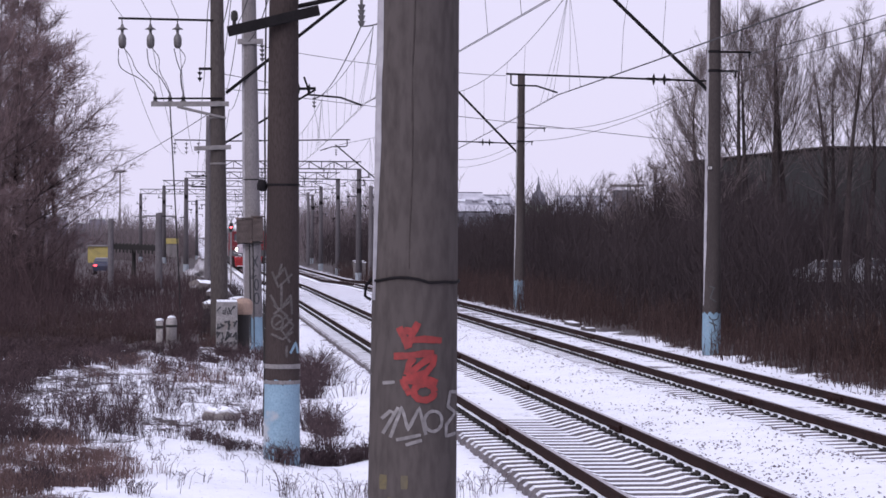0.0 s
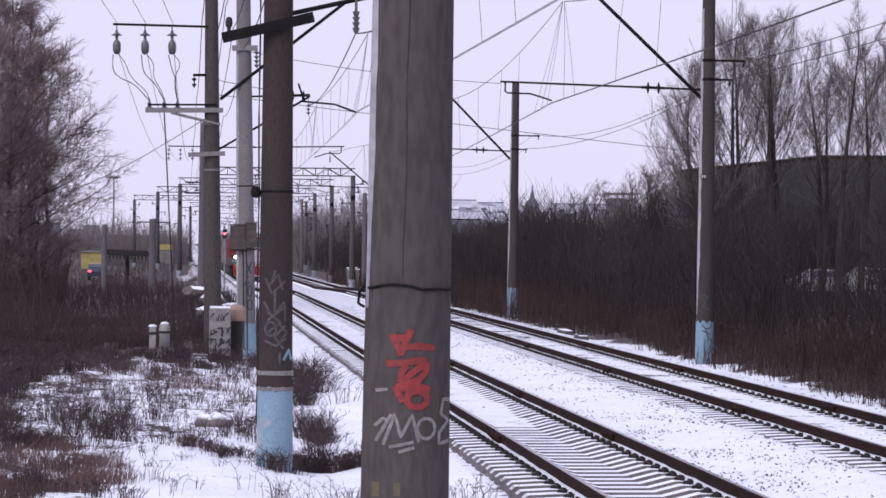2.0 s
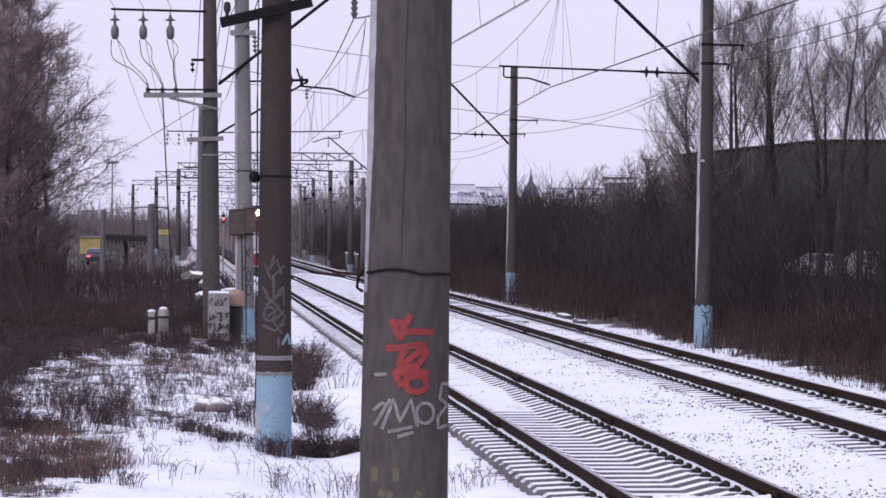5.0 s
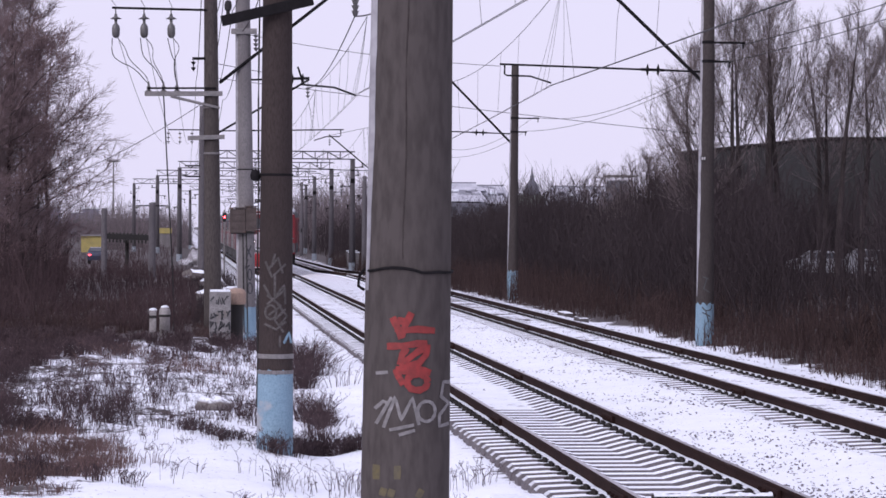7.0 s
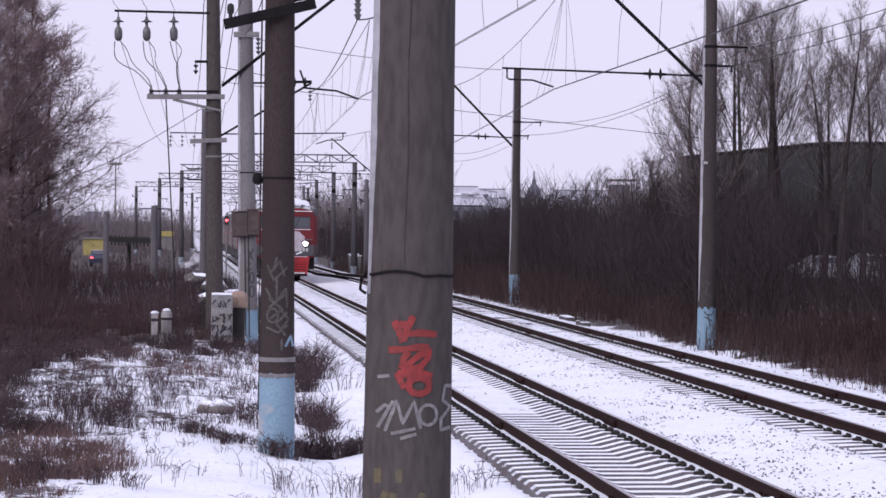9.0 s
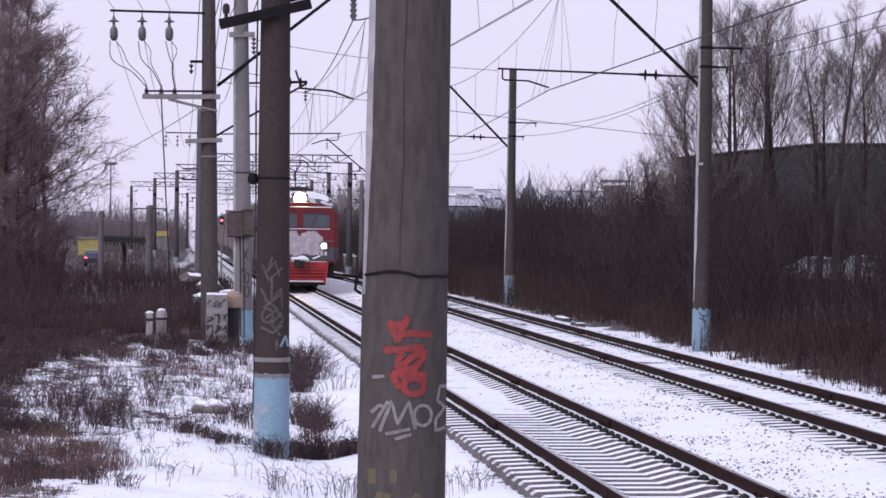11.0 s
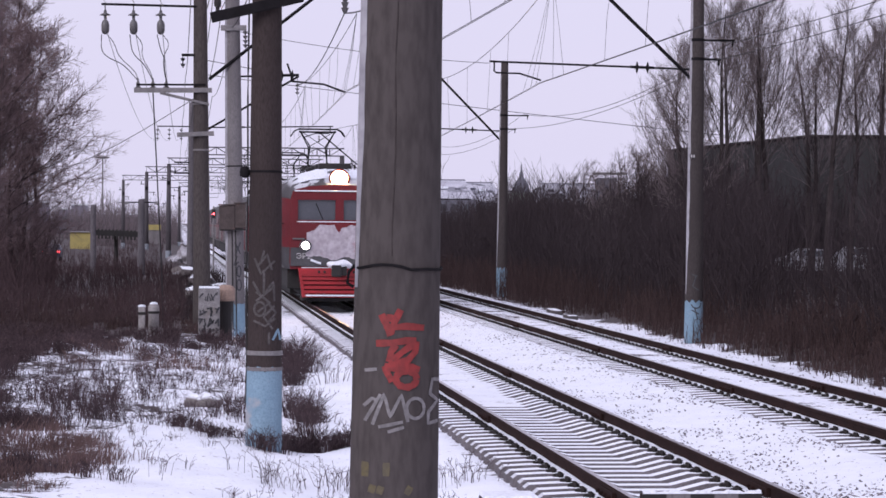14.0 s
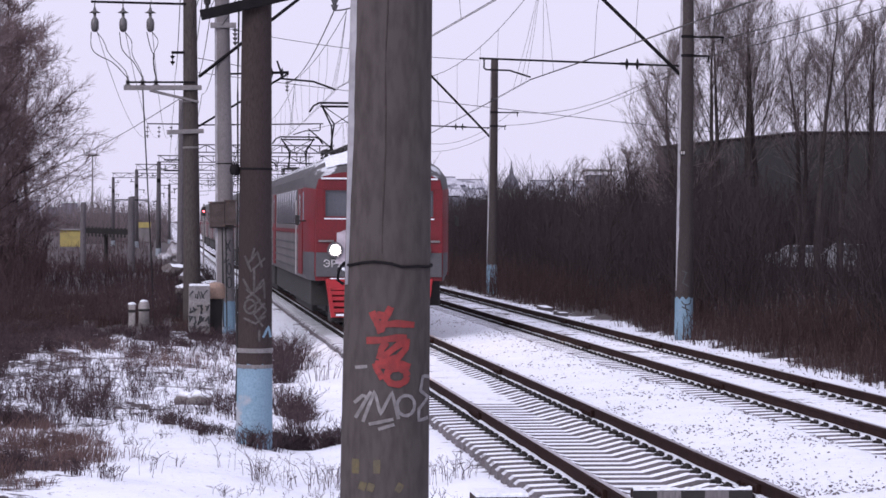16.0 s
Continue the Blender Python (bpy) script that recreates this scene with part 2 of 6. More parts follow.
def sticks(name, p0, p1, r0, r1, mat, parent=None):
    """Many thin tapered three-sided sticks as one mesh."""
    p0, p1 = np.asarray(p0, float), np.asarray(p1, float)
    n = len(p0)
    r0, r1 = np.broadcast_to(r0, n), np.broadcast_to(r1, n)
    d = p1 - p0
    d /= np.maximum(np.linalg.norm(d, axis=1, keepdims=True), 1e-6)
    ref = np.where(np.abs(d[:, 2:3]) > 0.9, [[1.0, 0, 0]], [[0, 0, 1.0]])
    u = np.cross(d, ref)
    u /= np.linalg.norm(u, axis=1, keepdims=True)
    w = np.cross(d, u)
    v = np.empty((n, 6, 3))
    for k in range(3):
        c = math.cos(k * math.tau / 3) * u + math.sin(k * math.tau / 3) * w
        v[:, k] = p0 + c * r0[:, None]
        v[:, 3 + k] = p1 + c * r1[:, None]
    quad = np.array([[0, 1, 4, 3], [1, 2, 5, 4], [2, 0, 3, 5]])
    f = (np.arange(n)[:, None, None] * 6 + quad[None]).reshape(-1, 4)
    me = bpy.data.meshes.new(name)
    me.vertices.add(n * 6)
    me.vertices.foreach_set("co", v.ravel())
    me.loops.add(len(f) * 4)
    me.loops.foreach_set("vertex_index", f.ravel().astype(np.int32))
    me.polygons.add(len(f))
    me.polygons.foreach_set("loop_start", np.arange(0, len(f) * 4, 4, dtype=np.int32))
    me.update(calc_edges=True)
    me.materials.append(mat)
    ob = new(name, me)
    if parent:
        ob.parent = parent
    return ob


RNG = np.random.default_rng(7)
T1, T2 = 5.0, 9.6            # the two tracks' middle lines
GAUGE = 0.795                  # half the distance between the rail heads' middles


# ---- ground: one sheet to the horizon ----
def dip(y):
    """How far the line falls away beyond the near stretch."""
    return np.interp(y, [126, 138, 152, 170, 230, 420], [0, -0.04, -0.18, -0.4, -0.5, -0.6])


def ground_height(x, y):
    x, y = np.asarray(x, float), np.asarray(y, float)
    bed = -0.33
    z = np.interp(x, [-200, -20, -4, 0.5, 1.9, 2.9, 3.45, 6.55, 7.9, 11.35, 12.5, 13.5, 20, 60], [0.2, -0.1, -0.25, -0.36, -0.5, -0.42, bed, bed, bed + 0.115, bed + 0.115, -0.42, -0.35, -0.1, 0.3])
    z = z - 0.75 * np.clip((-4 - x) / 4, 0, 1) * np.clip((y - 120) / 60, 0, 1)
    w = np.where((x > 3.2) & (x < 11.2), 0.012, 0.05)
    bumps = np.sin(x * 2.1 + 1.3 * np.sin(y * 0.7)) * np.sin(y * 1.6 + x) + 0.6 * np.sin(x * 5.3 + y * 0.4) * np.sin(y * 3.7 - x * 1.1)
    mid = np.where((x > 6.3) & (x < 8.2), 0.05, 0.0)
    full = np.where(np.abs(x - T1) < 0.62, 0.085 * np.clip((y - 30) / 12, 0.2, 1), 0.0) + np.where(np.abs(x - T2) < 0.62, 0.03, 0.0)
    return z + w * bumps + mid + full + dip(y) * np.interp(x, [-3, 1.5, 12.5, 20], [0, 1, 1, 0])


def make_ground():
    xs = np.concatenate([[-3000, -1200, -500, -200, -100, -60, -40], np.arange(-30, -6, 1.0), np.arange(-6, 15, 0.22), np.arange(15, 40, 1.5), [60, 100, 200, 500, 1200, 3000]])
    ys = np.concatenate([[-300, -80, -30], np.arange(-10, 16, 2.0), np.arange(16, 70, 0.3), np.arange(70, 150, 1.5), np.arange(150, 400, 8), [450, 600, 900, 1500, 3000, 5000]])
    gx, gy = np.meshgrid(xs, ys)
    gz = ground_height(gx, gy)
    nx, ny = len(xs), len(ys)
    i = np.arange(nx * ny).reshape(ny, nx)
    f = np.stack([i[:-1, :-1], i[:-1, 1:], i[1:, 1:], i[1:, :-1]], -1).reshape(-1, 4)
    me = bpy.data.meshes.new("ground")
    me.from_pydata(np.stack([gx, gy, gz], -1).reshape(-1, 3).tolist(), [], f.tolist())
    me.materials.append(GROUND)
    ob = smooth(new("ground", me))
    tagged(ob, "snow-covered ground with dead grass and brown earth showing through", "ground", kind="structure")


make_ground()


def gz(x, y):
    return float(ground_height(x, y))


# ---- tracks ----
def rail_mesh(y0, y1):
    """One rail with a foot, web and head; the head's top is at z = 0."""
    prof = [(-0.075, -0.18), (0.075, -0.18), (0.075, -0.165), (0.012, -0.145), (0.012, -0.045), (0.037, -0.036), (0.037, -0.008), (0.028, 0.0),
            (-0.028, 0.0), (-0.037, -0.008), (-0.037, -0.036), (-0.012, -0.045), (-0.012, -0.145), (-0.075, -0.165)]
    bm = bmesh.new()
    n = len(prof)
    ys = [y0] + list(range(125, 240, 5)) + [300, y1]
    rings = [[bm.verts.new((x, y, z + float(dip(y)))) for x, z in prof] for y in ys]
    for a, b in zip(rings, rings[1:]):
        for k in range(n):
            f = bm.faces.new((a[k], a[(k + 1) % n], b[(k + 1) % n], b[k]))
            f.material_index = 1 if k == 7 else 0
    bm.faces.new(rings[0][::-1])
    bm.faces.new(rings[-1])
    bmesh.ops.recalc_face_normals(bm, faces=bm.faces)
    return bm


def sleeper_bm():
    """A concrete sleeper, thick under the rails and waisted in the middle."""
    bm = bmesh.new()
    rows = [(-1.35, 0.15), (-1.30, 0.19), (-0.99, 0.205), (-0.58, 0.20), (-0.28, 0.125), (0.28, 0.125), (0.58, 0.20), (0.99, 0.205), (1.30, 0.19), (1.35, 0.15)]
    rings = []
    for x, h in rows:
        rings.append([bm.verts.new((x, yy, z)) for yy, z in ((-0.15, -0.39), (0.15, -0.39), (0.098, -0.391 + h), (0.07, -0.385 + h), (-0.07, -0.385 + h), (-0.098, -0.391 + h))])
    for a, b in zip(rings, rings[1:]):
        for k in range(6):
            bm.faces.new((a[k], b[k], b[(k + 1) % 6], a[(k + 1) % 6]))
    bm.faces.new(rings[0])
    bm.faces.new(rings[-1][::-1])
    bmesh.ops.recalc_face_normals(bm, faces=bm.faces)
    return bm


STEP = 0.5


def make_track(xc, y_first, label):
    t = empty("railway_track", pose(xc, 0, 0), label, "railway track", "tracks", "structure")
    for s in (-1, 1):
        r = part("rail", rail_mesh(-40, 420), (RAIL, RAIL_TOP), t, "rusty steel rail with a worn bright top")
        r.location = (s * GAUGE, 0, 0)
    bm = sleeper_bm()
    me = bpy.data.meshes.new("sleeper")
    bm.to_mesh(me)
    me.materials.append(SLEEPER)
    n_near = 141
    for i in range(n_near):
        o = new("sleeper", me)
        o.parent = t
        o.location = (random.uniform(-0.02, 0.02), y_first + i * STEP, random.uniform(-0.003, 0.002))
        o.rotation_euler = (0, random.uniform(-0.0012, 0.0012), random.uniform(-0.01, 0.01))
    src = [(v.co.copy()) for v in bm.verts]
    faces = [[v.index for v in f.verts] for f in bm.faces]
    bm.free()
    co, fs = [], []
    for i in list(range(-110, 0)) + list(range(n_near, n_near + 420)):
        k = len(co)
        low = float(dip(y_first + i * STEP))
        co += [(v.x, v.y + y_first + i * STEP, v.z + low) for v in src]
        fs += [[k + q for q in f] for f in faces]
    far = bpy.data.meshes.new("far_sleepers")
    far.from_pydata(co, [], fs)
    far.materials.append(SLEEPER)
    o = tagged(new("far_sleepers", far), "snowy concrete sleepers further along the track", kind="stuff")
    o.parent = t
    for s in (-1, 1):
        for e in (-1, 1):
            bm = bmesh.new()
            pts = []
            for i in range(260):
                y = y_first - 4 + i * 0.45
                w = 0.006 * math.sin(i * 1.3 + s) + 0.005 * math.sin(i * 2.9 + e)
                pts.append([bm.verts.new((s * GAUGE + e * q, y, z)) for q, z in ((0.014, -0.14 + w * 0.7), (0.04, -0.143 + w * 0.7), (0.07 + w * 0.6, -0.155), (0.076 + w * 0.6, -0.18))])
            for a, b in zip(pts, pts[1:]):
                for k in range(3):
                    bm.faces.new((a[k], a[k + 1], b[k + 1], b[k]))
            bmesh.ops.recalc_face_normals(bm, faces=bm.faces)
            part("rail_foot_snow", bm, SNOW, t, "thin line of snow on the rail foot")
    # clips and bolts beside both rails
    p0, p1 = [], []
    for i in range(-60, n_near + 160):
        y = y_first + i * STEP
        for s in (-1, 1):
            for e in (-1, 1):
                x = s * GAUGE + e * 0.112
                for dy in (-0.045, 0.045):
                    p0.append((x, y + dy, -0.2)); p1.append((x, y + dy, -0.125))
                p0.append((x + e * 0.058, y + 0.02, -0.2)); p1.append((x + e * 0.052, y + 0.02, -0.15))
                p0.append((x - 0.05, y, -0.165)); p1.append((x + 0.05, y, -0.165))
    p0, p1 = np.array(p0), np.array(p1)
    p0[:, 2] += dip(p0[:, 1])
    p1[:, 2] += dip(p1[:, 1])
    o = sticks("rail_fastening", p0, p1, 0.028, 0.024, FASTEN, t)
    tagged(o, "dark bolted rail clips along both rails", kind="stuff")
    return t


track_1 = make_track(T1, 21.0, "snow-dusted track with concrete sleepers and rusty rails")
track_2 = make_track(T2, 25.0, "snow-dusted second track with rusty rails on concrete sleepers")


def joint_plates(parent, s, ys):
    for y in ys:
        bm = bmesh.new()
        for e in (-1, 1):
            box(bm, (s * GAUGE + e * 0.035, y, -0.09), (0.045, 0.8, 0.1), bevel=0.01)
            for k in range(4):
                rod(bm, (s * GAUGE + e * 0.05, y - 0.3 + 0.2 * k, -0.09), (s * GAUGE + e * 0.095, y - 0.3 + 0.2 * k, -0.09), 0.02, seg=6)
        part("joint_plate", bm, RAIL, parent, "rusty bolted joint plate on the rail")


joint_plates(track_1, 1, (24.4, 34.0, 43.4, 54.5))
joint_plates(track_1, -1, (24.0, 33.6, 43.0))
joint_plates(track_2, -1, (39.4, 52.0, 64.5))
joint_plates(track_2, 1, (39.9, 52.4, 65.0))


# ---- masts ----
def mast(name, x, y, top, label, mat, r_top=0.145, lean=(0, 0), band=None, group="catenary masts", base=None):
    """A tapered round concrete mast, 15 mm thicker with each metre down; band: (top, bottom) of its blue foot."""
    z0 = gz(x, y) - 0.3 if base is None else base
    e = empty(name, pose(x, y, 0, lean[0], lean[1]), label, "mast", group)

    def rad(z):
        return r_top + 0.0075 * (top - z)
    bm = bmesh.new()
    zs = [z0 + (top - z0) * i / 14 for i in range(15)]
    lathe(bm, (0, 0, 0), [(rad(z), z) for z in zs] + [(rad(top) - 0.03, top + 0.01)], 28)
    smooth(part("shaft", bm, mat, e))
    if band:
        bm = bmesh.new()
        hi, lo = band
        n = 28
        top_ring = [(k, hi + 0.03 * math.sin(k * 1.7) + 0.02 * math.sin(k * 4.1)) for k in range(n)]
        r0 = [bm.verts.new(((rad(lo) + 0.004) * math.cos(k * math.tau / n), (rad(lo) + 0.004) * math.sin(k * math.tau / n), lo)) for k in range(n)]
        r1 = [bm.verts.new(((rad(h) + 0.004) * math.cos(k * math.tau / n), (rad(h) + 0.004) * math.sin(k * math.tau / n), h)) for k, h in top_ring]
        for k in range(n):
            bm.faces.new((r0[k], r0[(k + 1) % n], r1[(k + 1) % n], r1[k]))
        smooth(part("painted_foot", bm, PAINT_BLUE, e, "light blue painted foot of the mast"))
    return e, rad


def rime_strip(e, rad, z0, z1, ang, half, label="driven snow frozen to one side"):
    """Snow that the wind has pressed on one side of a mast."""
    bm = bmesh.new()
    rows = []
    n = 40
    for i in range(n + 1):
        z = z0 + (z1 - z0) * i / n
        wob = 0.12 * math.sin(i * 1.1) + 0.08 * math.sin(i * 2.7)
        row = []
        for j in range(7):
            f = j / 6 * 2 - 1
            a = radians(ang) + radians(half) * (f + (wob if f > 0 else 0)) * min(1.0, (i + 0.6) / 9)
            rr = rad(z) + 0.014 * (1 - f * f) + 0.001
            row.append(bm.verts.new((rr * math.cos(a), rr * math.sin(a), z)))
        rows.append(row)
    for a, b in zip(rows, rows[1:]):
        for j in range(6):
            bm.faces.new((a[j], a[j + 1], b[j + 1], b[j]))
    return smooth(part("driven_snow", bm, RIME, e, label))


def collar(e, rad, z, h=0.05, mat=None, name="band", label="steel band round the mast"):
    bm = bmesh.new()
    lathe(bm, (0, 0, 0), [(rad(z) + 0.002, z), (rad(z) + 0.012, z + 0.004), (rad(z) + 0.012, z + h - 0.004), (rad(z) + 0.002, z + h)], 24)
    return part(name, bm, mat or STEEL, e, label)


def insulator(bm, a, b, n=3, r=0.07):
    """Stacked porcelain sheds between two points."""
    a, b = Vector(a), Vector(b)
    d = b - a
    rod(bm, a, b, 0.018, seg=6)
    for i in range(n):
        c = a + d * ((i + 0.5) / n)
        w = d.normalized() * 0.035
        rod(bm, c - w, c + w, r, r * 0.45, seg=12)
    return bm


def cantilever(e, z_arm, arm_end, tip, slope=0.83, y=0.0, tie=True, slant=None, foot=0.15):
    """Slanting bracket, registration arm and steady arm, in the mast's space; arm_end and tip: where the two arms end, sideways."""
    s = 1 if arm_end > 0 else -1
    reach = max(abs(tip), abs(arm_end) - 1.0)
    top = z_arm - foot + slope * (reach - 0.5)
    bm = bmesh.new()
    tube(bm, slant or [(s * 0.1, y, z_arm - foot), (s * (reach - 0.4), y, top)], 0.048, 6)
    part("slanting_bracket", bm, STEEL, e)
    bm = bmesh.new()
    tube(bm, [(s * 0.1, y, z_arm), (arm_end, y, z_arm + 0.02 * abs(arm_end))], 0.028, 6)
    part("registration_arm", bm, STEEL, e)
    bm = bmesh.new()
    for u in (1.26, 1.53):
        rod(bm, (s * (u - 0.035), y, z_arm + 0.025), (s * u, y, z_arm + 0.025), 0.045, 0.15, 12)
        rod(bm, (s * u, y, z_arm + 0.025), (s * (u + 0.035), y, z_arm + 0.025), 0.15, 0.045, 12)
    rod(bm, (s * 1.1, y, z_arm + 0.022), (s * 1.7, y, z_arm + 0.034), 0.036, seg=8)
    part("insulator", bm, STEEL, e, "ribbed rod insulator on the registration arm")
    bm = bmesh.new()
    z = z_arm + 0.02 * abs(arm_end)
    if abs(tip) < abs(arm_end):
        a = arm_end - s * 0.12
        tube(bm, [(a, y, z), (a, y, z - 0.24), (a - s * 0.06, y, z - 0.28), (a + (tip - a) * 0.55, y, z - 0.29), (tip, y, z - 0.45)], 0.024, 6)
    else:
        a = arm_end - s * 0.2
        tube(bm, [(a - s * 0.1, y, z + 0.3), (a, y, z), (a, y, z - 0.16), (a + (tip - a) * 0.6, y, z - 0.24), (tip, y, z - 0.45)], 0.028, 6)
    part("steady_arm", bm, STEEL, e)
    if slant:
        return
    bm = bmesh.new()
    xs = s * (reach - 0.45)
    tube(bm, [(xs, y, top - 0.05), (xs, y, top - 0.35)], 0.012, 5)
    insulator(bm, (xs, y, top - 0.3), (xs, y, top - 0.75), 3, 0.09)
    part("insulator", bm, GLAZED, e, "hanging string of disc insulators")
    if not tie:
        return
    bm = bmesh.new()
    tube(bm, [(s * 0.1, y, top + 0.6), (s * (reach - 0.6), y, top - 0.02)], 0.014, 5)
    part("tie_rod", bm, STEEL, e)


# near mast with the spray paint on it
near, near_rad = mast("concrete_mast", 1.03, 11.9, 9.4, "weathered grey concrete mast with red and white spray paint", CONCRETE, 0.150, lean=(0, 0.5))
rime_strip(near, near_rad, 2.2, 6.0, 199, 9)
bm = bmesh.new()
for k, (w, z) in enumerate(((0.006, 4.2),)):
    pts = [(-0.03 + 0.004 * math.sin(i * 1.3) - 0.012 * i / 14, -math.sqrt(max(near_rad(2.3 + 2.2 * i / 14) ** 2 - 0.0009, 0.01)) - 0.0005, 4.6 - 2.25 * i / 14) for i in range(15)]
    tube(bm, [(p[0], -math.sqrt(near_rad(p[2]) ** 2 - p[0] ** 2) + 0.001, p[2]) for p in pts], 0.0042, 5)
part("crack", bm, material("crack_stain", (0.068, 0.056, 0.053), (0.055, 0.046, 0.044), 6, 0.95), near, "dark upright crack in the concrete")
bm = bmesh.new()
ring = []
for k in range(29):
    a = k * math.tau / 28
    z = 2.296 + 0.007 * math.sin(a * 3) + 0.014 * max(0, math.cos(a + 2.15)) ** 10 - 0.014 * max(0, math.cos(a + 1.29)) ** 40
    ring.append(((near_rad(z) + 0.006) * math.cos(a), (near_rad(z) + 0.006) * math.sin(a), z))
tube(bm, ring, 0.007, 5)
tube(bm, [(-0.21, -0.03, 2.3), (-0.235, -0.05, 2.27), (-0.24, -0.03, 2.22), (-0.21, -0.03, 2.2)], 0.008, 5)
part("wire_loop", bm, STEEL, near, "rusty wire tied round the mast")

RED_SPRAY = material("red_spray_paint", (0.27, 0.024, 0.022), (0.2, 0.022, 0.02), 8, 0.6, bump=0.1)
WHITE_SPRAY = material("pale_spray_paint", (0.27, 0.255, 0.255), (0.16, 0.15, 0.15), 12, 0.7, bump=0.2)
YELLOW_SPRAY = material("faded_yellow_spray_paint", (0.125, 0.1, 0.04), (0.1, 0.085, 0.055), 12, 0.8, bump=0.2)
BLACK_SPRAY = material("black_spray_paint", (0.03, 0.03, 0.035), (0.06, 0.06, 0.065), 12, 0.7, bump=0.1)


def spray(name, e, rad, strokes, mat, width, label, z_lift=0.0025):
    """Spray strokes laid round a mast: each a list of (sideways metres, height), facing the camera, and a part of its own."""
    for n_th, st in enumerate(strokes):
        bm = bmesh.new()
        pts = []
        for (u0, v0), (u1, v1) in zip(st, st[1:]):
            for i in range(6):
                pts.append((u0 + (u1 - u0) * i / 6, v0 + (v1 - v0) * i / 6))
        pts.append(st[-1])
        rows = []
        for i, (u, v) in enumerate(pts):
            a, b = pts[max(i - 1, 0)], pts[min(i + 1, len(pts) - 1)]
            d = Vector((b[0] - a[0], b[1] - a[1]))
            d = d.normalized() if d.length > 1e-6 else Vector((1, 0))
            w = width * (0.5 + 0.05 * math.sin(i * 0.6))
            row = []
            for s in (-1, 0, 1):
                uu, vv = u - d.y * w * s, v + d.x * w * s
                r = rad(vv) + z_lift + 0.0003 * n_th
                uu = max(-r * 0.99, min(r * 0.99, uu))
                row.append(bm.verts.new((uu, -math.sqrt(r * r - uu * uu), vv)))
            rows.append(row)
        for a, b in zip(rows, rows[1:]):
            for j in range(2):
                bm.faces.new((a[j], b[j], b[j + 1], a[j + 1]))
        bmesh.ops.recalc_face_normals(bm, faces=bm.faces)
        part(name, bm, mat, e, label)


def arc(cu, cv, ru, rv, a0=0, a1=360, n=14):
    return [(cu + ru * math.cos(radians(a0 + (a1 - a0) * i / n)), cv + rv * math.sin(radians(a0 + (a1 - a0) * i / n))) for i in range(n + 1)]


RED_STROKES = [
    [(-0.088, 2.078), (-0.066, 2.032), (-0.045, 1.979)],
    [(0.0, 2.101), (-0.029, 2.043), (-0.045, 1.99)],
    [(-0.072, 2.027), (-0.05, 2.017), (0.029, 2.024), (0.114, 2.017)],
    [(-0.066, 2.064), (-0.029, 2.059)],
    [(-0.111, 1.942), (-0.05, 1.945), (0.024, 1.956), (0.077, 1.958)],
    [(0.077, 1.953), (0.072, 1.905), (0.037, 1.865), (-0.019, 1.849), (-0.053, 1.847)],
    [(0.066, 1.942), (0.019, 1.91), (-0.032, 1.868)],
    [(-0.019, 1.937), (-0.042, 1.905), (-0.05, 1.857)],
    [(-0.072, 1.836), (-0.019, 1.826), (0.05, 1.834), (0.095, 1.82)],
    [(-0.069, 1.838), (-0.056, 1.80), (-0.034, 1.765)],
    arc(0.032, 1.777, 0.05, 0.038)]
PALE_STROKES = [
    [(-0.159, 1.814), (-0.105, 1.821)],
    [(-0.161, 1.647), (-0.124, 1.685), (-0.099, 1.672)],
    [(-0.155, 1.577), (-0.087, 1.705)],
    [(-0.122, 1.561), (-0.071, 1.707), (-0.042, 1.599), (0.01, 1.705), (0.042, 1.577)],
    [(0.198, 1.771), (0.162, 1.776), (0.15, 1.707), (0.192, 1.674), (0.143, 1.621), (0.142, 1.567), (0.195, 1.577)],
    [(-0.095, 1.551), (0.018, 1.577)],
    [(-0.052, 1.529), (0.023, 1.552)],
    arc(0.078, 1.64, 0.043, 0.048)]
YELLOW_STROKES = [
    [(-0.151, 1.385), (-0.151, 1.316)],
    [(-0.056, 1.385), (-0.056, 1.322)],
    [(-0.114, 1.279), (-0.125, 1.242)],
    [(-0.077, 1.274), (-0.088, 1.237)],
    [(0.061, 1.274), (0.04, 1.237)],
]
spray("red_spray_tag", near, near_rad, RED_STROKES, RED_SPRAY, 0.031, "red spray-painted tag")
spray("pale_spray_tag", near, near_rad, PALE_STROKES, WHITE_SPRAY, 0.015, "pale spray-painted tag", 0.002)
spray("yellow_spray_tag", near, near_rad, YELLOW_STROKES, YELLOW_SPRAY, 0.03, "faded yellow spray paint", 0.0015)


# ---- the other masts ----
mast_c, rad_c = mast("concrete_mast", 1.15, 32.5, 9.3, "brown-stained concrete mast with a pale blue painted foot", CONCRETE_DARK, 0.160, band=(0.63, -0.6), lean=(0, 0.05))
mast_d, rad_d = mast("concrete_mast", 1.555, 65.2, 9.6, "pale concrete mast with a rusty box and blue foot", CONCRETE_PALE, 0.176, band=(0.42, -0.6), lean=(0, -0.95))
mast_a, rad_a = mast("concrete_mast", 13.01, 62.4, 9.6, "grey concrete mast with a pale blue painted foot", CONCRETE_BROWN, 0.155, band=(0.62, -0.6), lean=(0, 0.25))
mast_b, rad_b = mast("concrete_mast", 13.02, 100.1, 9.0, "grey concrete mast with a pale blue painted foot", CONCRETE_BROWN, 0.145, band=(0.78, -0.6), lean=(0, 0.4))
mast_e, rad_e = mast("concrete_mast", 1.02, 101.0, 8.6, "grey concrete mast beside the track", CONCRETE_HAZY, 0.145)
rime_strip(mast_a, rad_a, 0.8, 8.5, 196, 20)
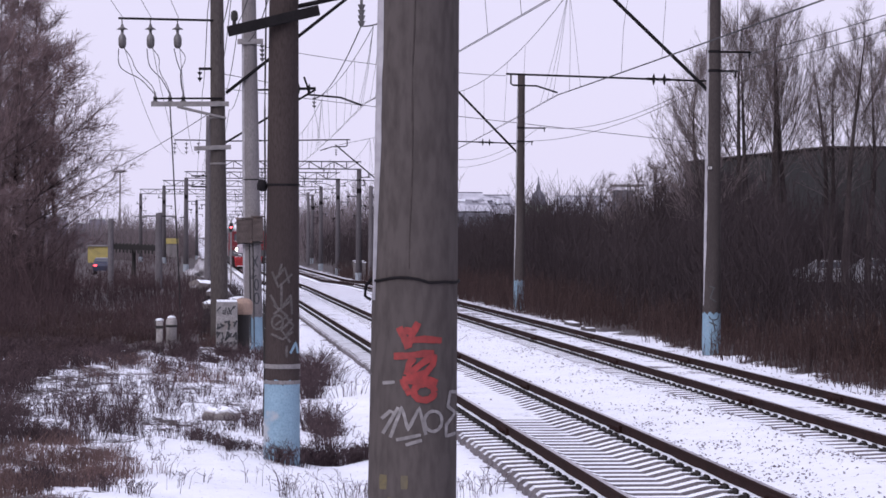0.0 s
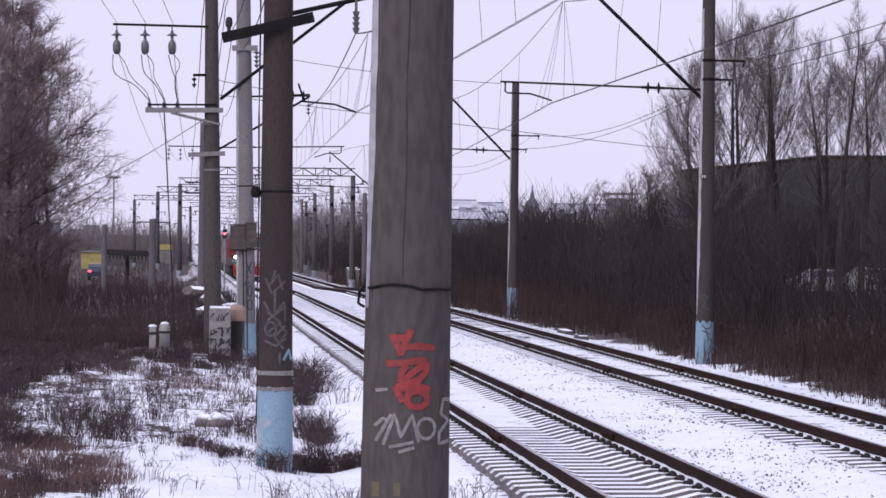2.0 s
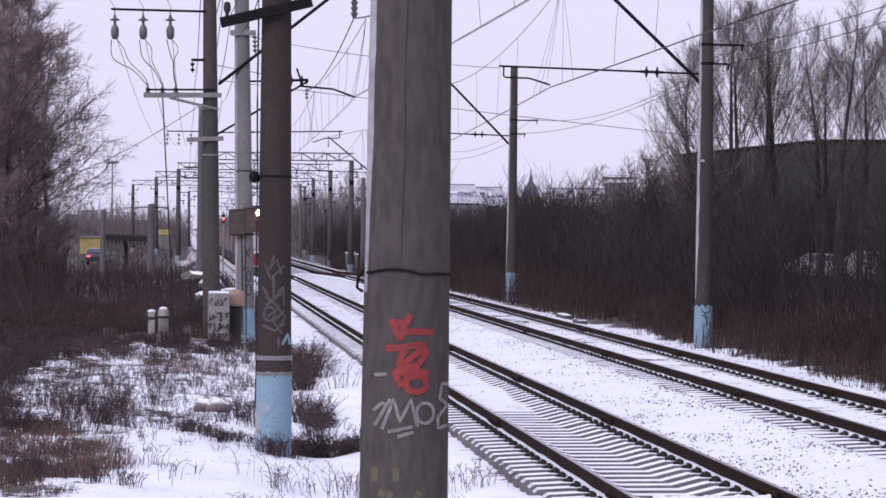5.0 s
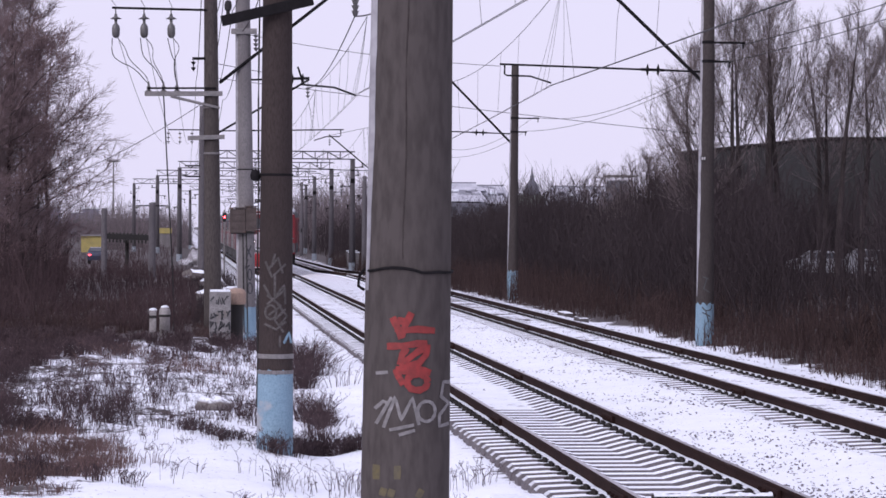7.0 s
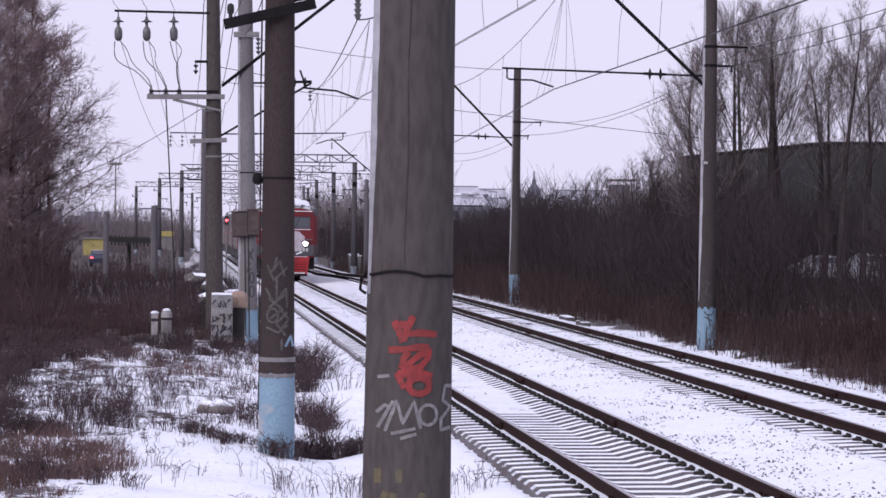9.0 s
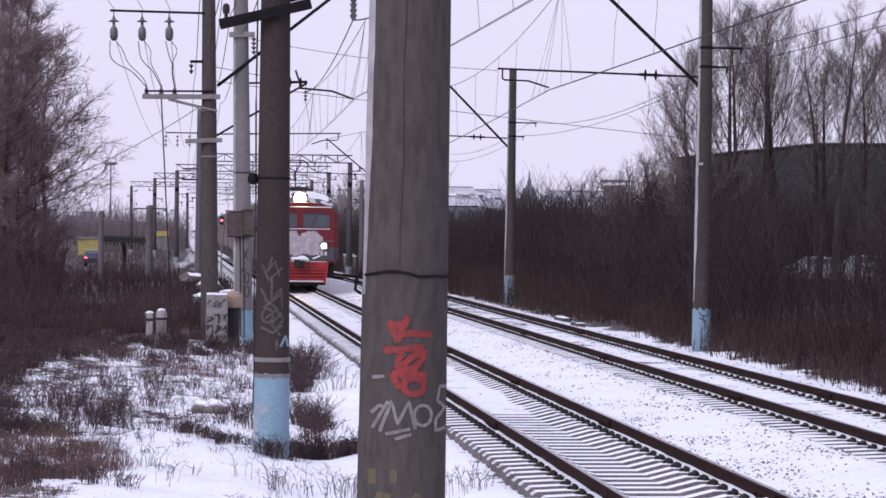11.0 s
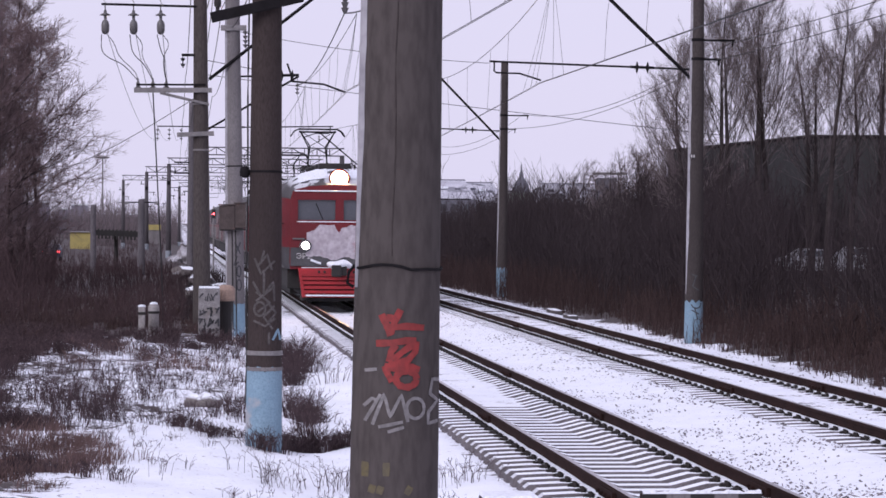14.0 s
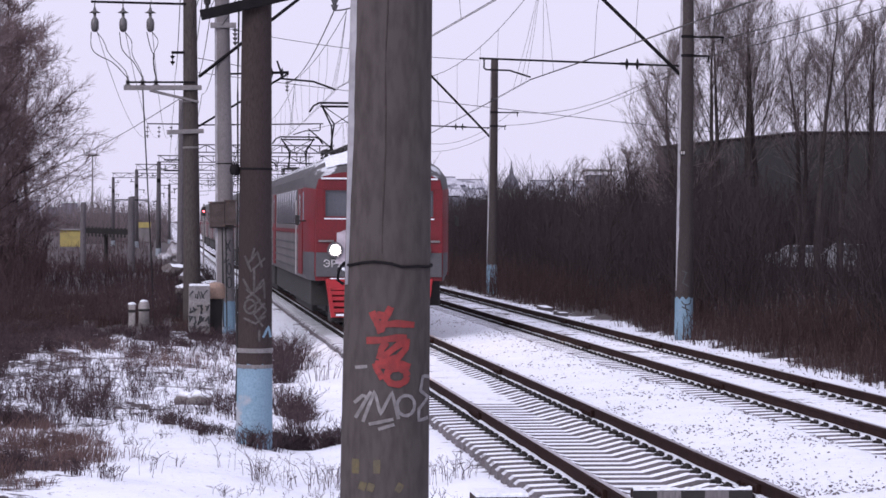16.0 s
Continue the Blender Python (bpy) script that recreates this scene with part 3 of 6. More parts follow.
rime_strip(mast_b, rad_b, 0.8, 8.5, 190, 22)
for e, z, end, tip, slope, foot in ((mast_a, 6.46, -5.27, -3.97, 0.93, 0.27), (mast_b, 6.27, -3.2, -4.0, 1.0, 0.4), (mast_d, 6.28, 1.7, 2.9, 0.62, 0.15), (mast_e, 6.3, 5.25, 4.05, 0.6, 0.15)):
    cantilever(e, z, end, tip, slope, tie=e is not mast_b, slant=[(-0.62, -0.2, 6.2), (3.4, -0.2, 9.3)] if e is mast_d else None, foot=foot)
bm = bmesh.new()
tube(bm, [(0.1, 0, 5.45), (1.6, 0, 5.8)], 0.034, 6)
part("slanting_bracket", bm, STEEL, mast_c)
bm = bmesh.new()
tube(bm, [(1.0, -0.05, 5.7), (1.0, -0.05, 5.45)], 0.02, 5)
insulator(bm, (1.0, -0.05, 5.5), (1.0, -0.05, 5.22), 4, 0.05)
part("insulator", bm, GLAZED, mast_c, "small dark insulator under the bracket")

# ---- overhead wires ----
def wire(name, runs, r, label, group="overhead wires"):
    bm = bmesh.new()
    for pts in runs:
        tube(bm, pts, r, 4)
    return tagged(part(name, bm, WIRE), label, "wire", group)


wire("anchor_wire", [sag((2.15, 32.45, 5.22), (3.1, 65.2, 6.1), 0.25), sag((2.15, 32.45, 5.22), (2.05, 24, 4.7), 0.05)], 0.009, "dark wire from mast to mast")


def overhead(supports, deep):
    """Carrying wire, contact wire and droppers over one track; supports: (x, y, contact height, carrying height)."""
    con, car, drop = [], [], []
    for (xa, ya, ca, ma), (xb, yb, cb, mb) in zip(supports, supports[1:]):
        m_pts = sag((xa * 0.6 + xb * 0.4, ya, ma), (xb * 0.6 + xa * 0.4, yb, mb), deep, 18)
        c_pts = sag((xa, ya, ca), (xb, yb, cb), 0.03, 18)
        car.append(m_pts)
        con.append(c_pts)
        con.append([p + Vector((0.04, 0, 0.0)) for p in c_pts])
        # a bridle of short droppers at each support, single ones between
        for near_end, ks in ((m_pts[0], (0.02, 0.05, 0.09)), (m_pts[18], (0.91, 0.95))):
            for f in ks:
                q = Vector((xa + (xb - xa) * f, ya + (yb - ya) * f, ca + (cb - ca) * f))
                drop.append([near_end, (near_end + q) / 2 + Vector((0.02, 0, -0.04)), q])
        for k in (4, 6, 9, 12, 14):
            p, q = m_pts[k], c_pts[k]
            drop.append([p, (p + q) / 2 + Vector((0.05 * math.sin(k * 2.1), 0, 0)), q])
    wire("contact_wire", con, 0.0075, "dark double contact wire over the track")["kind"] = "stuff"
    wire("carrying_wire", car, 0.011, "sagging carrying wire over the track")
    wire("droppers", drop, 0.0045, "thin droppers between carrying and contact wire")["kind"] = "stuff"


FAR_SPANS = (138, 176, 222, 268, 305)
overhead([(4.6, -2, 6.1, 7.9), (5.42, 32.5, 6.1, 7.9), (4.40, 65.2, 5.96, 7.96), (5.0, 101, 6.05, 8.0)] + [(T1 + 0.3 * (-1) ** i, y, 6.05, 7.7) for i, y in enumerate(FAR_SPANS)], 0.38)
overhead([(9.1, -14, 6.25, 8.4), (9.85, 24, 6.25, 8.5), (9.04, 62.4, 6.07, 8.62), (9.75, 100.1, 5.66, 8.3)] + [(T2 + 0.3 * (-1) ** i, y, 5.95, 7.9) for i, y in enumerate(FAR_SPANS)], 0.85)
wire("cross_wire", [sag((1.05, 101, 8.42), (23, 101, 6.16), 0.05, 12)], 0.012, "thin wire crossing high over both tracks")
wire("cross_wire", [sag((7.76, 62.4, 6.54), (1.45, 65.0, 7.45), 0.12, 12)], 0.007, "thin wire from the bracket across the track")


# ---- electric train ----
TRAIN_RED = material("faded_red_train_paint", (0.165, 0.0035, 0.010), (0.12, 0.0035, 0.008), 1.5, 0.6, bump=0.05, stretch=(1, 1, 1))
TRAIN_GREY = material("dirty_grey_train_paint", (0.085, 0.083, 0.09), (0.06, 0.058, 0.062), 2, 0.6, bump=0.1)
TRAIN_PALE = material("dirty_pale_train_paint", (0.17, 0.155, 0.155), (0.115, 0.104, 0.106), 2, 0.6, bump=0.1)
TRAIN_TRIM = material("off_white_trim", (0.45, 0.43, 0.43), (0.36, 0.34, 0.34), 4, 0.6, bump=0)
ROOF = material("snow_dusted_train_roof", (0.1, 0.095, 0.1), (0.07, 0.066, 0.07), 2, 0.8, bump=0.2, snow=0.36)
GLASS_DARK = material("dark_cab_glass", (0.10, 0.105, 0.12), (0.08, 0.085, 0.1), 1, 0.12, bump=0)
PLOW_RED = material("bright_red_plough_paint", (0.42, 0.018, 0.025), (0.32, 0.016, 0.02), 3, 0.45, bump=0.05)
UNDER = material("dark_running_gear", (0.02, 0.018, 0.018), (0.03, 0.027, 0.026), 3, 0.85, bump=0.3)
LAMP_WARM = material("burning_warm_headlamp", (1, 0.9, 0.7), (1, 0.9, 0.7), 1, 0.3, bump=0, glow=(1.0, 0.62, 0.22), power=220)
LAMP_WHITE = material("burning_white_headlamp", (1, 0.95, 0.9), (1, 0.95, 0.9), 1, 0.3, bump=0, glow=(1.0, 0.86, 0.8), power=70)
FRONT_SNOW = material("thin_dirty_driven_snow", (0.5, 0.46, 0.5), (0.4, 0.355, 0.39), 2.2, 0.85, bump=0.2, fine=9, third=(0.33, 0.2, 0.22), third_at=0.63, stretch="object")
LETTER = material("dirty_white_lettering", (0.6, 0.58, 0.58), (0.5, 0.48, 0.48), 4, 0.7, bump=0)

# half of a car's cross section, from the sill up over the roof
SECTION = [(1.62, 1.1), (1.74, 1.32), (1.74, 1.77), (1.74, 3.3), (1.70, 3.55), (1.52, 3.8), (1.15, 4.02), (0.65, 4.16), (0.0, 4.22)]


def loft(bm, rows, mats):
    """Skin through cross sections (lists of points); mats: material by place round the section."""
    vs = [[bm.verts.new(p) for p in r] for r in rows]
    for a, b in zip(vs, vs[1:]):
        for k in range(len(a) - 1):
            f = bm.faces.new((a[k], a[k + 1], b[k + 1], b[k]))
            f.material_index = mats[k]
    return vs


def section(y, sx=1.0, roof=1.0, z_cut=3.3):
    half = []
    for x, z in SECTION:
        half.append((x * sx, y, z if z <= z_cut else z_cut + (z - z_cut) * roof))
    return half + [(-x, yy, z) for x, yy, z in half[-2::-1]]


def car_body(parent, y0, y1, front):
    mats = [0, 0, 0] + [1] * 10 + [0, 0, 0]
    bm = bmesh.new()
    rows = [section(y0 + (1.15 if front else 0))] + [section(y) for y in (y0 + 4, (y0 + y1) / 2, y1)]
    loft(bm, rows, mats)
    for r, flip in ((rows[-1], False), (rows[0], True)):
        if front and r is rows[0]:
            continue
        bm.faces.new([bm.verts.new(p) for p in (r[::-1] if flip else r)])
    bmesh.ops.recalc_face_normals(bm, faces=bm.faces)
    part("body", bm, (TRAIN_PALE, ROOF), parent, "pale grey car side under a snow-dusted roof")
    # ribs and colour bands along the sides
    for s in (-1, 1):
        bm = bmesh.new()
        for z in (1.35, 1.55, 1.75, 1.95):
            box(bm, (s * 1.748, (y0 + y1) / 2 + 0.6, z), (0.016, y1 - y0 - 1.4, 0.05), bevel=0.004)
        part("side_ribs", bm, TRAIN_GREY, parent, "dirty ribs along the car side")
        bm = bmesh.new()
        box(bm, (s * 1.75, (y0 + y1) / 2 + 0.6, 2.25), (0.012, y1 - y0 - 1.4, 0.1))
        part("side_stripe", bm, TRAIN_RED, parent, "red stripe along the car side")
        ys = [y0 + 4.3 + i * 1.25 for i in range(9)]
        for y in ys:
            bm = bmesh.new()
            box(bm, (s * 1.745, y, 2.85), (0.03, 0.95, 0.85), bevel=0.03)
            part("side_window", bm, GLASS_DARK, parent, "dark side window")
        for y, wide in ((y0 + 1.95, 1.7 if front else 1.2), (y1 - 3.2, 1.2)):
            bm = bmesh.new()
            box(bm, (s * 1.75, y, 2.25), (0.03, wide, 2.05), bevel=0.02)
            door = part("side_door", bm, TRAIN_RED, parent, "red side door")
            bm = bmesh.new()
            box(bm, (s * 1.762, y, 2.78), (0.02, 0.5, 0.72), bevel=0.02)
            part("door_window", bm, GLASS_DARK, door)
            bm = bmesh.new()
            tube(bm, [(s * 1.81, y + wide / 2 + 0.07, 1.2), (s * 1.81, y + wide / 2 + 0.07, 3.0)], 0.014, 5)
            part("grab_rail", bm, TRAIN_TRIM, door, "pale upright grab rail")
    bm = bmesh.new()
    # Underfloor gear block, widened so that it also darkens the shaded underside.
    box(bm, (0, (y0 + y1) / 2 + 0.3, 0.8), (3.1, y1 - y0 - 1.2, 0.62), bevel=0.03)
    box(bm, (0, (y0 + y1) / 2, 0.42), (2.5, 8.0, 0.5), bevel=0.05)
    for yb in (y0 + 3.2, y1 - 3.0):
        for dy in (-1.3, 1.3):
            for s in (-1, 1):
                wb = bmesh.new()
                rod(wb, (s * 0.74, yb + dy, 0.525), (s * 0.86, yb + dy, 0.525), 0.525, seg=24)
                part("wheel", wb, UNDER, parent)
            rod(bm, (-0.8, yb + dy, 0.525), (0.8, yb + dy, 0.525), 0.09, seg=10)
        for s in (-1, 1):
            box(bm, (s * 1.05, yb, 0.55), (0.22, 3.6, 0.5), bevel=0.05)
    part("running_gear", bm, UNDER, parent, "dark bogies and wheels, with a wide block for the underfloor shade")


def pantograph(parent, y, top):
    bm = bmesh.new()
    for s in (-1, 1):
        for dy in (-0.7, 0.7):
            insulator(bm, (s * 0.55, y + dy, 4.15), (s * 0.55, y + dy, 4.45), 3, 0.06)
    for s in (-1, 1):
        box(bm, (s * 0.55, y, 4.48), (0.07, 1.9, 0.06))
    for dy in (-0.7, 0.7):
        box(bm, (0, y + dy, 4.48), (1.2, 0.07, 0.06))
    part("pantograph_base", bm, UNDER, parent, "insulated pantograph base")
    zm = (4.5 + top) / 2 + 0.05
    for s in (-1, 1):
        for q in (-1, 1):
            bm = bmesh.new()
            tube(bm, [(s * 0.34, y - q * 0.4, 4.5), (s * 0.30, y + q * 0.6, zm), (s * 0.62, y, top - 0.06)], 0.026, 5)
            part("pantograph_arm", bm, STEEL, parent)
        bm = bmesh.new()
        tube(bm, [(s * -0.30, y + 0.6, zm), (s * 0.62, y, top - 0.06)], 0.013, 5)
        part("pantograph_stay", bm, STEEL, parent)
    bm = bmesh.new()
    for dy in (-0.16, 0.16):
        tube(bm, [(-0.96, y + dy, top - 0.26), (-0.84, y + dy, top - 0.08), (-0.68, y + dy, top), (0.68, y + dy, top), (0.84, y + dy, top - 0.08), (0.96, y + dy, top - 0.26)], 0.026, 6)
    box(bm, (0, y, top - 0.1), (1.3, 0.3, 0.05))
    part("pantograph_head", bm, STEEL, parent, "dark collector head raised to the wire")


def text_mesh(name, words, size, m, mat, parent, label):
    cu = bpy.data.curves.new(name, "FONT")
    cu.body, cu.size, cu.extrude = words, size, 0.004
    tmp = new(name, cu)
    me = bpy.data.meshes.new_from_object(tmp)
    bpy.data.objects.remove(tmp)
    bpy.data.curves.remove(cu)
    me.materials.append(mat)
    ob = new(name, me)
    ob.parent, ob.matrix_local = parent, m
    ob["label"] = label
    return ob


def make_train():
    t = empty("electric_train", pose(T1, 60, 0), "red electric train with burning headlamps and snow on its front", "train")
    car_body(t, 0, 19.6, True)
    # cab: skin from the flat face back to the full body
    bm = bmesh.new()
    face_x = [1.50, 1.52, 1.52, 1.50, 1.44, 1.30, 0.95, 0.5, 0.0]
    face_z = [1.1, 1.3, 1.77, 3.25, 3.48, 3.56, 3.64, 3.68, 3.70]
    def cab_row(y, f, dz=0.0):
        h = [(fx + (x - fx) * f, y, fz + (z - fz) * f) for fx, fz, (x, z) in zip(face_x, face_z, SECTION)]
        return h + [(-x, yy, z) for x, yy, z in h[-2::-1]]
    rows = [cab_row(0.06, 0.0), cab_row(0.22, 0.32), cab_row(0.5, 0.66), cab_row(0.85, 0.9), cab_row(1.15, 1.0)]
    vs = loft(bm, rows, [2, 2, 0] + [1] * 10 + [0, 2, 2])
    bm.faces.new([bm.verts.new((v.co.x, v.co.y + 0.002, v.co.z)) for v in vs[0]])
    bmesh.ops.recalc_face_normals(bm, faces=bm.faces)
    smooth(part("cab_shell", bm, (TRAIN_RED, ROOF, TRAIN_GREY), t, "red cab corners under a snowy rounded roof"))
    # face: a red panel frame round two windscreens
    bm = bmesh.new()
    box(bm, (0, 0.05, 1.48), (2.98, 0.1, 0.58), bevel=0.02)
    part("lower_front", bm, TRAIN_GREY, t, "dark grey lower front band")
    bm = bmesh.new()
    box(bm, (0, 0.045, 2.18), (3.0, 0.11, 0.84), bevel=0.02)
    box(bm, (0, 0.045, 3.36), (2.9, 0.11, 0.24), bevel=0.02)
    for x, w in ((-1.395, 0.2), (0, 0.22), (1.395, 0.2)):
        box(bm, (x, 0.045, 2.92), (w, 0.11, 0.66), bevel=0.015)
    part("front_panel", bm, TRAIN_RED, t, "red front panel round the windscreens")
    for s in (-1, 1):
        bm = bmesh.new()
        box(bm, (s * 0.7, 0.075, 2.92), (1.2, 0.03, 0.64))
        w = part("windscreen", bm, GLASS_DARK, t, "dark windscreen")
        bm = bmesh.new()
        tube(bm, [(s * 0.5, 0.0, 2.6), (s * 0.72, -0.01, 3.12)], 0.012, 4)
        part("wiper", bm, STEEL, w)
        bm = bmesh.new()
        for zz, hh in ((2.59, 0.035), (3.24, 0.03)):
            box(bm, (s * 0.7, -0.012, zz), (1.22, 0.02, hh))
        for xx in (0.11, 1.29):
            box(bm, (s * xx, -0.012, 2.915), (0.03, 0.02, 0.66))
        part("windscreen_seal", bm, TRAIN_RED, w, "red windscreen surround")
        # lower lamps
        bm = bmesh.new()
        lathe(bm, (s * 1.04, 0.0, 1.82), [(0.17, 0.0), (0.19, 0.05), (0.185, 0.09), (0.14, 0.1), (0.13, 0.05)], 20, axis=Vector((0, -1, 0)))
        lamp = part("headlamp", bm, TRAIN_GREY, t, "round lower headlamp, burning white")
        bm = bmesh.new()
        lathe(bm, (s * 1.04, -0.055, 1.82), [(0.105, 0.0), (0.09, 0.05), (0.045, 0.08)], 20, axis=Vector((0, -1, 0)))
        part("lens", bm, LAMP_WHITE, lamp)
        bm = bmesh.new()
        box(bm, (s * 1.25, -0.03, 2.03), (0.36, 0.07, 0.05), bevel=0.01)
        part("hand_rail", bm, TRAIN_PALE, t)
        bm = bmesh.new()
        rod(bm, (s * 1.55, 0.7, 2.5), (s * 1.9, 0.6, 2.5), 0.015, seg=6)
        box(bm, (s * 1.9, 0.58, 2.52), (0.1, 0.06, 0.24), bevel=0.02)
        part("mirror", bm, UNDER, t, "dark outside mirror")
        bm = bmesh.new()
        box(bm, (s * 1.68, 0.85, 2.85), (0.03, 0.5, 0.7), Matrix.Rotation(radians(-s * 14), 4, "Z"), bevel=0.02)
        part("cab_side_window", bm, GLASS_DARK, t, "dark cab side window")
    # roof lamp
    bm = bmesh.new()
    lathe(bm, (0, 0.32, 3.88), [(0.28, 0.0), (0.32, 0.08), (0.32, 0.2), (0.27, 0.21), (0.26, 0.12)], 24, axis=Vector((0, -1, 0)))
    box(bm, (0, 0.5, 3.85), (0.56, 0.6, 0.5), bevel=0.1)
    lamp = part("roof_headlamp", bm, TRAIN_RED, t, "large roof headlamp, burning warm yellow")
    # Lens made wider so that its shape carries the lamp's glare.
    bm = bmesh.new()
    lathe(bm, (0, 0.2, 3.88), [(0.25, 0.0), (0.21, 0.07), (0.1, 0.11)], 24, axis=Vector((0, -1, 0)))
    part("lens", bm, LAMP_WARM, lamp)
    # snow on the front: ledge, brow and driven patch
    bm = bmesh.new()
    box(bm, (0, -0.01, 2.555), (2.6, 0.05, 0.03), bevel=0.01)
    box(bm, (0, 0.0, 3.5), (2.75, 0.12, 0.04), bevel=0.015)
    part("snow_ledge", bm, SNOW, t, "line of snow on the window ledge")
    bm = bmesh.new()
    rng = random.Random(3)
    top, bot = [], []
    n = 26
    for i in range(n + 1):
        f = i / n * 2 - 1
        hi = 2.45 - 0.6 * max(0.0, abs(f) - 0.7) - 0.3 * max(0.0, 1 - abs(f + 0.03) / 0.07) - 0.09 * max(0.0, math.sin(f * 7 + 1)) + rng.uniform(-0.03, 0.03)
        lo = 1.42 + 0.12 * f * f + 0.04 * math.sin(f * 8) + rng.uniform(-0.02, 0.02)
        wx = f * 1.0
        top.append((wx, -0.016, hi)); bot.append((wx * 1.02, -0.016, lo))
    rows = [[Vector(a).lerp(Vector(b), j / 6) + Vector((0, -0.025 * math.sin(math.pi * j / 6) * (0.6 + 0.4 * rng.random()), 0)) for a, b in zip(top, bot)] for j in range(7)]
    vs = [[bm.verts.new(p) for p in r] for r in rows]
    for a, b in zip(vs, vs[1:]):
        for k in range(n):
            bm.faces.new((a[k], a[k + 1], b[k + 1], b[k]))
    bmesh.ops.recalc_face_normals(bm, faces=bm.faces)
    smooth(part("driven_snow", bm, FRONT_SNOW, t, "white patch of driven snow on the front"))
    # roof snow, with a walkway frame
    bm = bmesh.new()
    for s in (-1, 1):
        rowsn = []
        for j in range(5):
            yy = 0.25 + j * 0.42
            r = []
            for i in range(7):
                x = s * (0.35 + i * 0.15)
                zc = np.interp(abs(x), [0, 0.65, 1.15, 1.52], [4.22, 4.16, 4.02, 3.8])
                zf = np.interp(abs(x), [0, 0.5, 0.95, 1.3, 1.5], [3.70, 3.68, 3.64, 3.56, 3.3])
                k = min(1.0, np.interp(yy, [0.06, 0.22, 0.5, 0.85, 1.15], [0, 0.32, 0.66, 0.9, 1.0]))
                r.append(bm.verts.new((x, yy, zf + (zc - zf) * k + 0.03 + 0.012 * math.sin(i * 2.3 + j))))
            rowsn.append(r)
        for a, b in zip(rowsn, rowsn[1:]):
            for i in range(6):
                bm.faces.new((a[i], a[i + 1], b[i + 1], b[i]))
    bmesh.ops.recalc_face_normals(bm, faces=bm.faces)
    smooth(part("roof_snow", bm, SNOW, t, "snow lying on the cab roof"))
    # coupler with snow, plough and pipes
    bm = bmesh.new()
    box(bm, (0, -0.25, 1.06), (0.42, 0.7, 0.3), bevel=0.06)
    box(bm, (-0.12, -0.62, 1.06), (0.3, 0.18, 0.36), bevel=0.05)
    c = part("coupler", bm, UNDER, t, "dark knuckle coupler with snow on it")
    bm = bmesh.new()
    bmesh.ops.create_icosphere(bm, subdivisions=3, radius=0.27)
    for v in bm.verts:
        v.co = Vector((v.co.x * 1.5, v.co.y * 1.3 - 0.3, v.co.z * 0.55 + 1.24 + 0.03 * math.sin(v.co.x * 17)))
    smooth(part("snow_cap", bm, SNOW, c))
    def slab(bm, x0a, x0b, z0, z1, y_, th):
        v = [bm.verts.new(p) for p in ((-x0b, y_, z0), (x0b, y_, z0), (x0a, y_, z1), (-x0a, y_, z1), (-x0b, y_ + th, z0), (x0b, y_ + th, z0), (x0a, y_ + th, z1), (-x0a, y_ + th, z1))]
        for f in ((0, 1, 2, 3), (5, 4, 7, 6), (1, 5, 6, 2), (4, 0, 3, 7), (3, 2, 6, 7), (4, 5, 1, 0)):
            bm.faces.new([v[i] for i in f])
    bm = bmesh.new()
    slab(bm, 1.26, 1.22, 0.88, 1.14, -0.1, 0.25)
    bmesh.ops.recalc_face_normals(bm, faces=bm.faces)
    p = part("snow_plough", bm, PLOW_RED, t, "bright red slatted plough under the cab")
    for k, z in enumerate((0.24, 0.36, 0.50, 0.64, 0.77)):
        bm = bmesh.new()
        slab(bm, 1.18 - 0.015 * (5 - k), 1.16 - 0.015 * (5 - k), z, z + 0.09, -0.14, 0.06)
        bmesh.ops.recalc_face_normals(bm, faces=bm.faces)
        part("plough_slat", bm, PLOW_RED, p)
    for s in (-1, 1):
        bm = bmesh.new()
        box(bm, (s * 1.14, -0.06, 0.6), (0.09, 0.2, 0.72), Matrix.Rotation(radians(s * 8), 4, "Y"))
        part("plough_cheek", bm, PLOW_RED, p)
    bm = bmesh.new()
    box(bm, (0, 0.0, 0.58), (2.2, 0.05, 0.6))
    part("plough_backing", bm, TRAIN_RED, p)
    bm = bmesh.new()
    box(bm, (0, -0.18, 0.3), (2.05, 0.03, 0.05))
    box(bm, (0, -0.02, 1.15), (2.3, 0.2, 0.02))
    part("snow_line", bm, SNOW, p)
    for x in (-0.62, -0.45, 0.45, 0.62):
        bm = bmesh.new()
        rod(bm, (x, -0.1, 1.02), (x, -0.14, 1.02), 0.04, seg=10)
        part("air_cock", bm, UNDER, p)
    for s in (-1, 1):
        bm = bmesh.new()
        box(bm, (s * 0.72, -0.03, 1.33), (0.34, 0.08, 0.07), Matrix.Rotation(radians(s * -20), 4, "Y"), bevel=0.02)
        part("snowy_step", bm, SNOW, t, "small step capped with snow")
    # Dark boxes for the gear, put there to give the shadow below the plough.
    bm = bmesh.new()
    box(bm, (0, 0.5, 0.5), (2.3, 0.7, 0.75), bevel=0.05)
    box(bm, (0, 0.9, 0.2), (1.7, 1.0, 0.2), bevel=0.05)
    part("under_cab_gear_shade", bm, UNDER, t, "dark gear block standing in for the shadow under the cab")
    # class letters, and bars for the running number
    text_mesh("lettering", "ЭР2", 0.24, Matrix.Translation((-1.32, -0.004, 1.42)) @ Matrix.Rotation(radians(90), 4, "X"), LETTER, t, "pale painted class letters")
    bm = bmesh.new()
    for k in range(3):
        box(bm, (0.78 + k * 0.17, -0.006, 1.5), (0.11, 0.012, 0.17))
    part("number_bars", bm, LETTER, t, "pale painted running number")
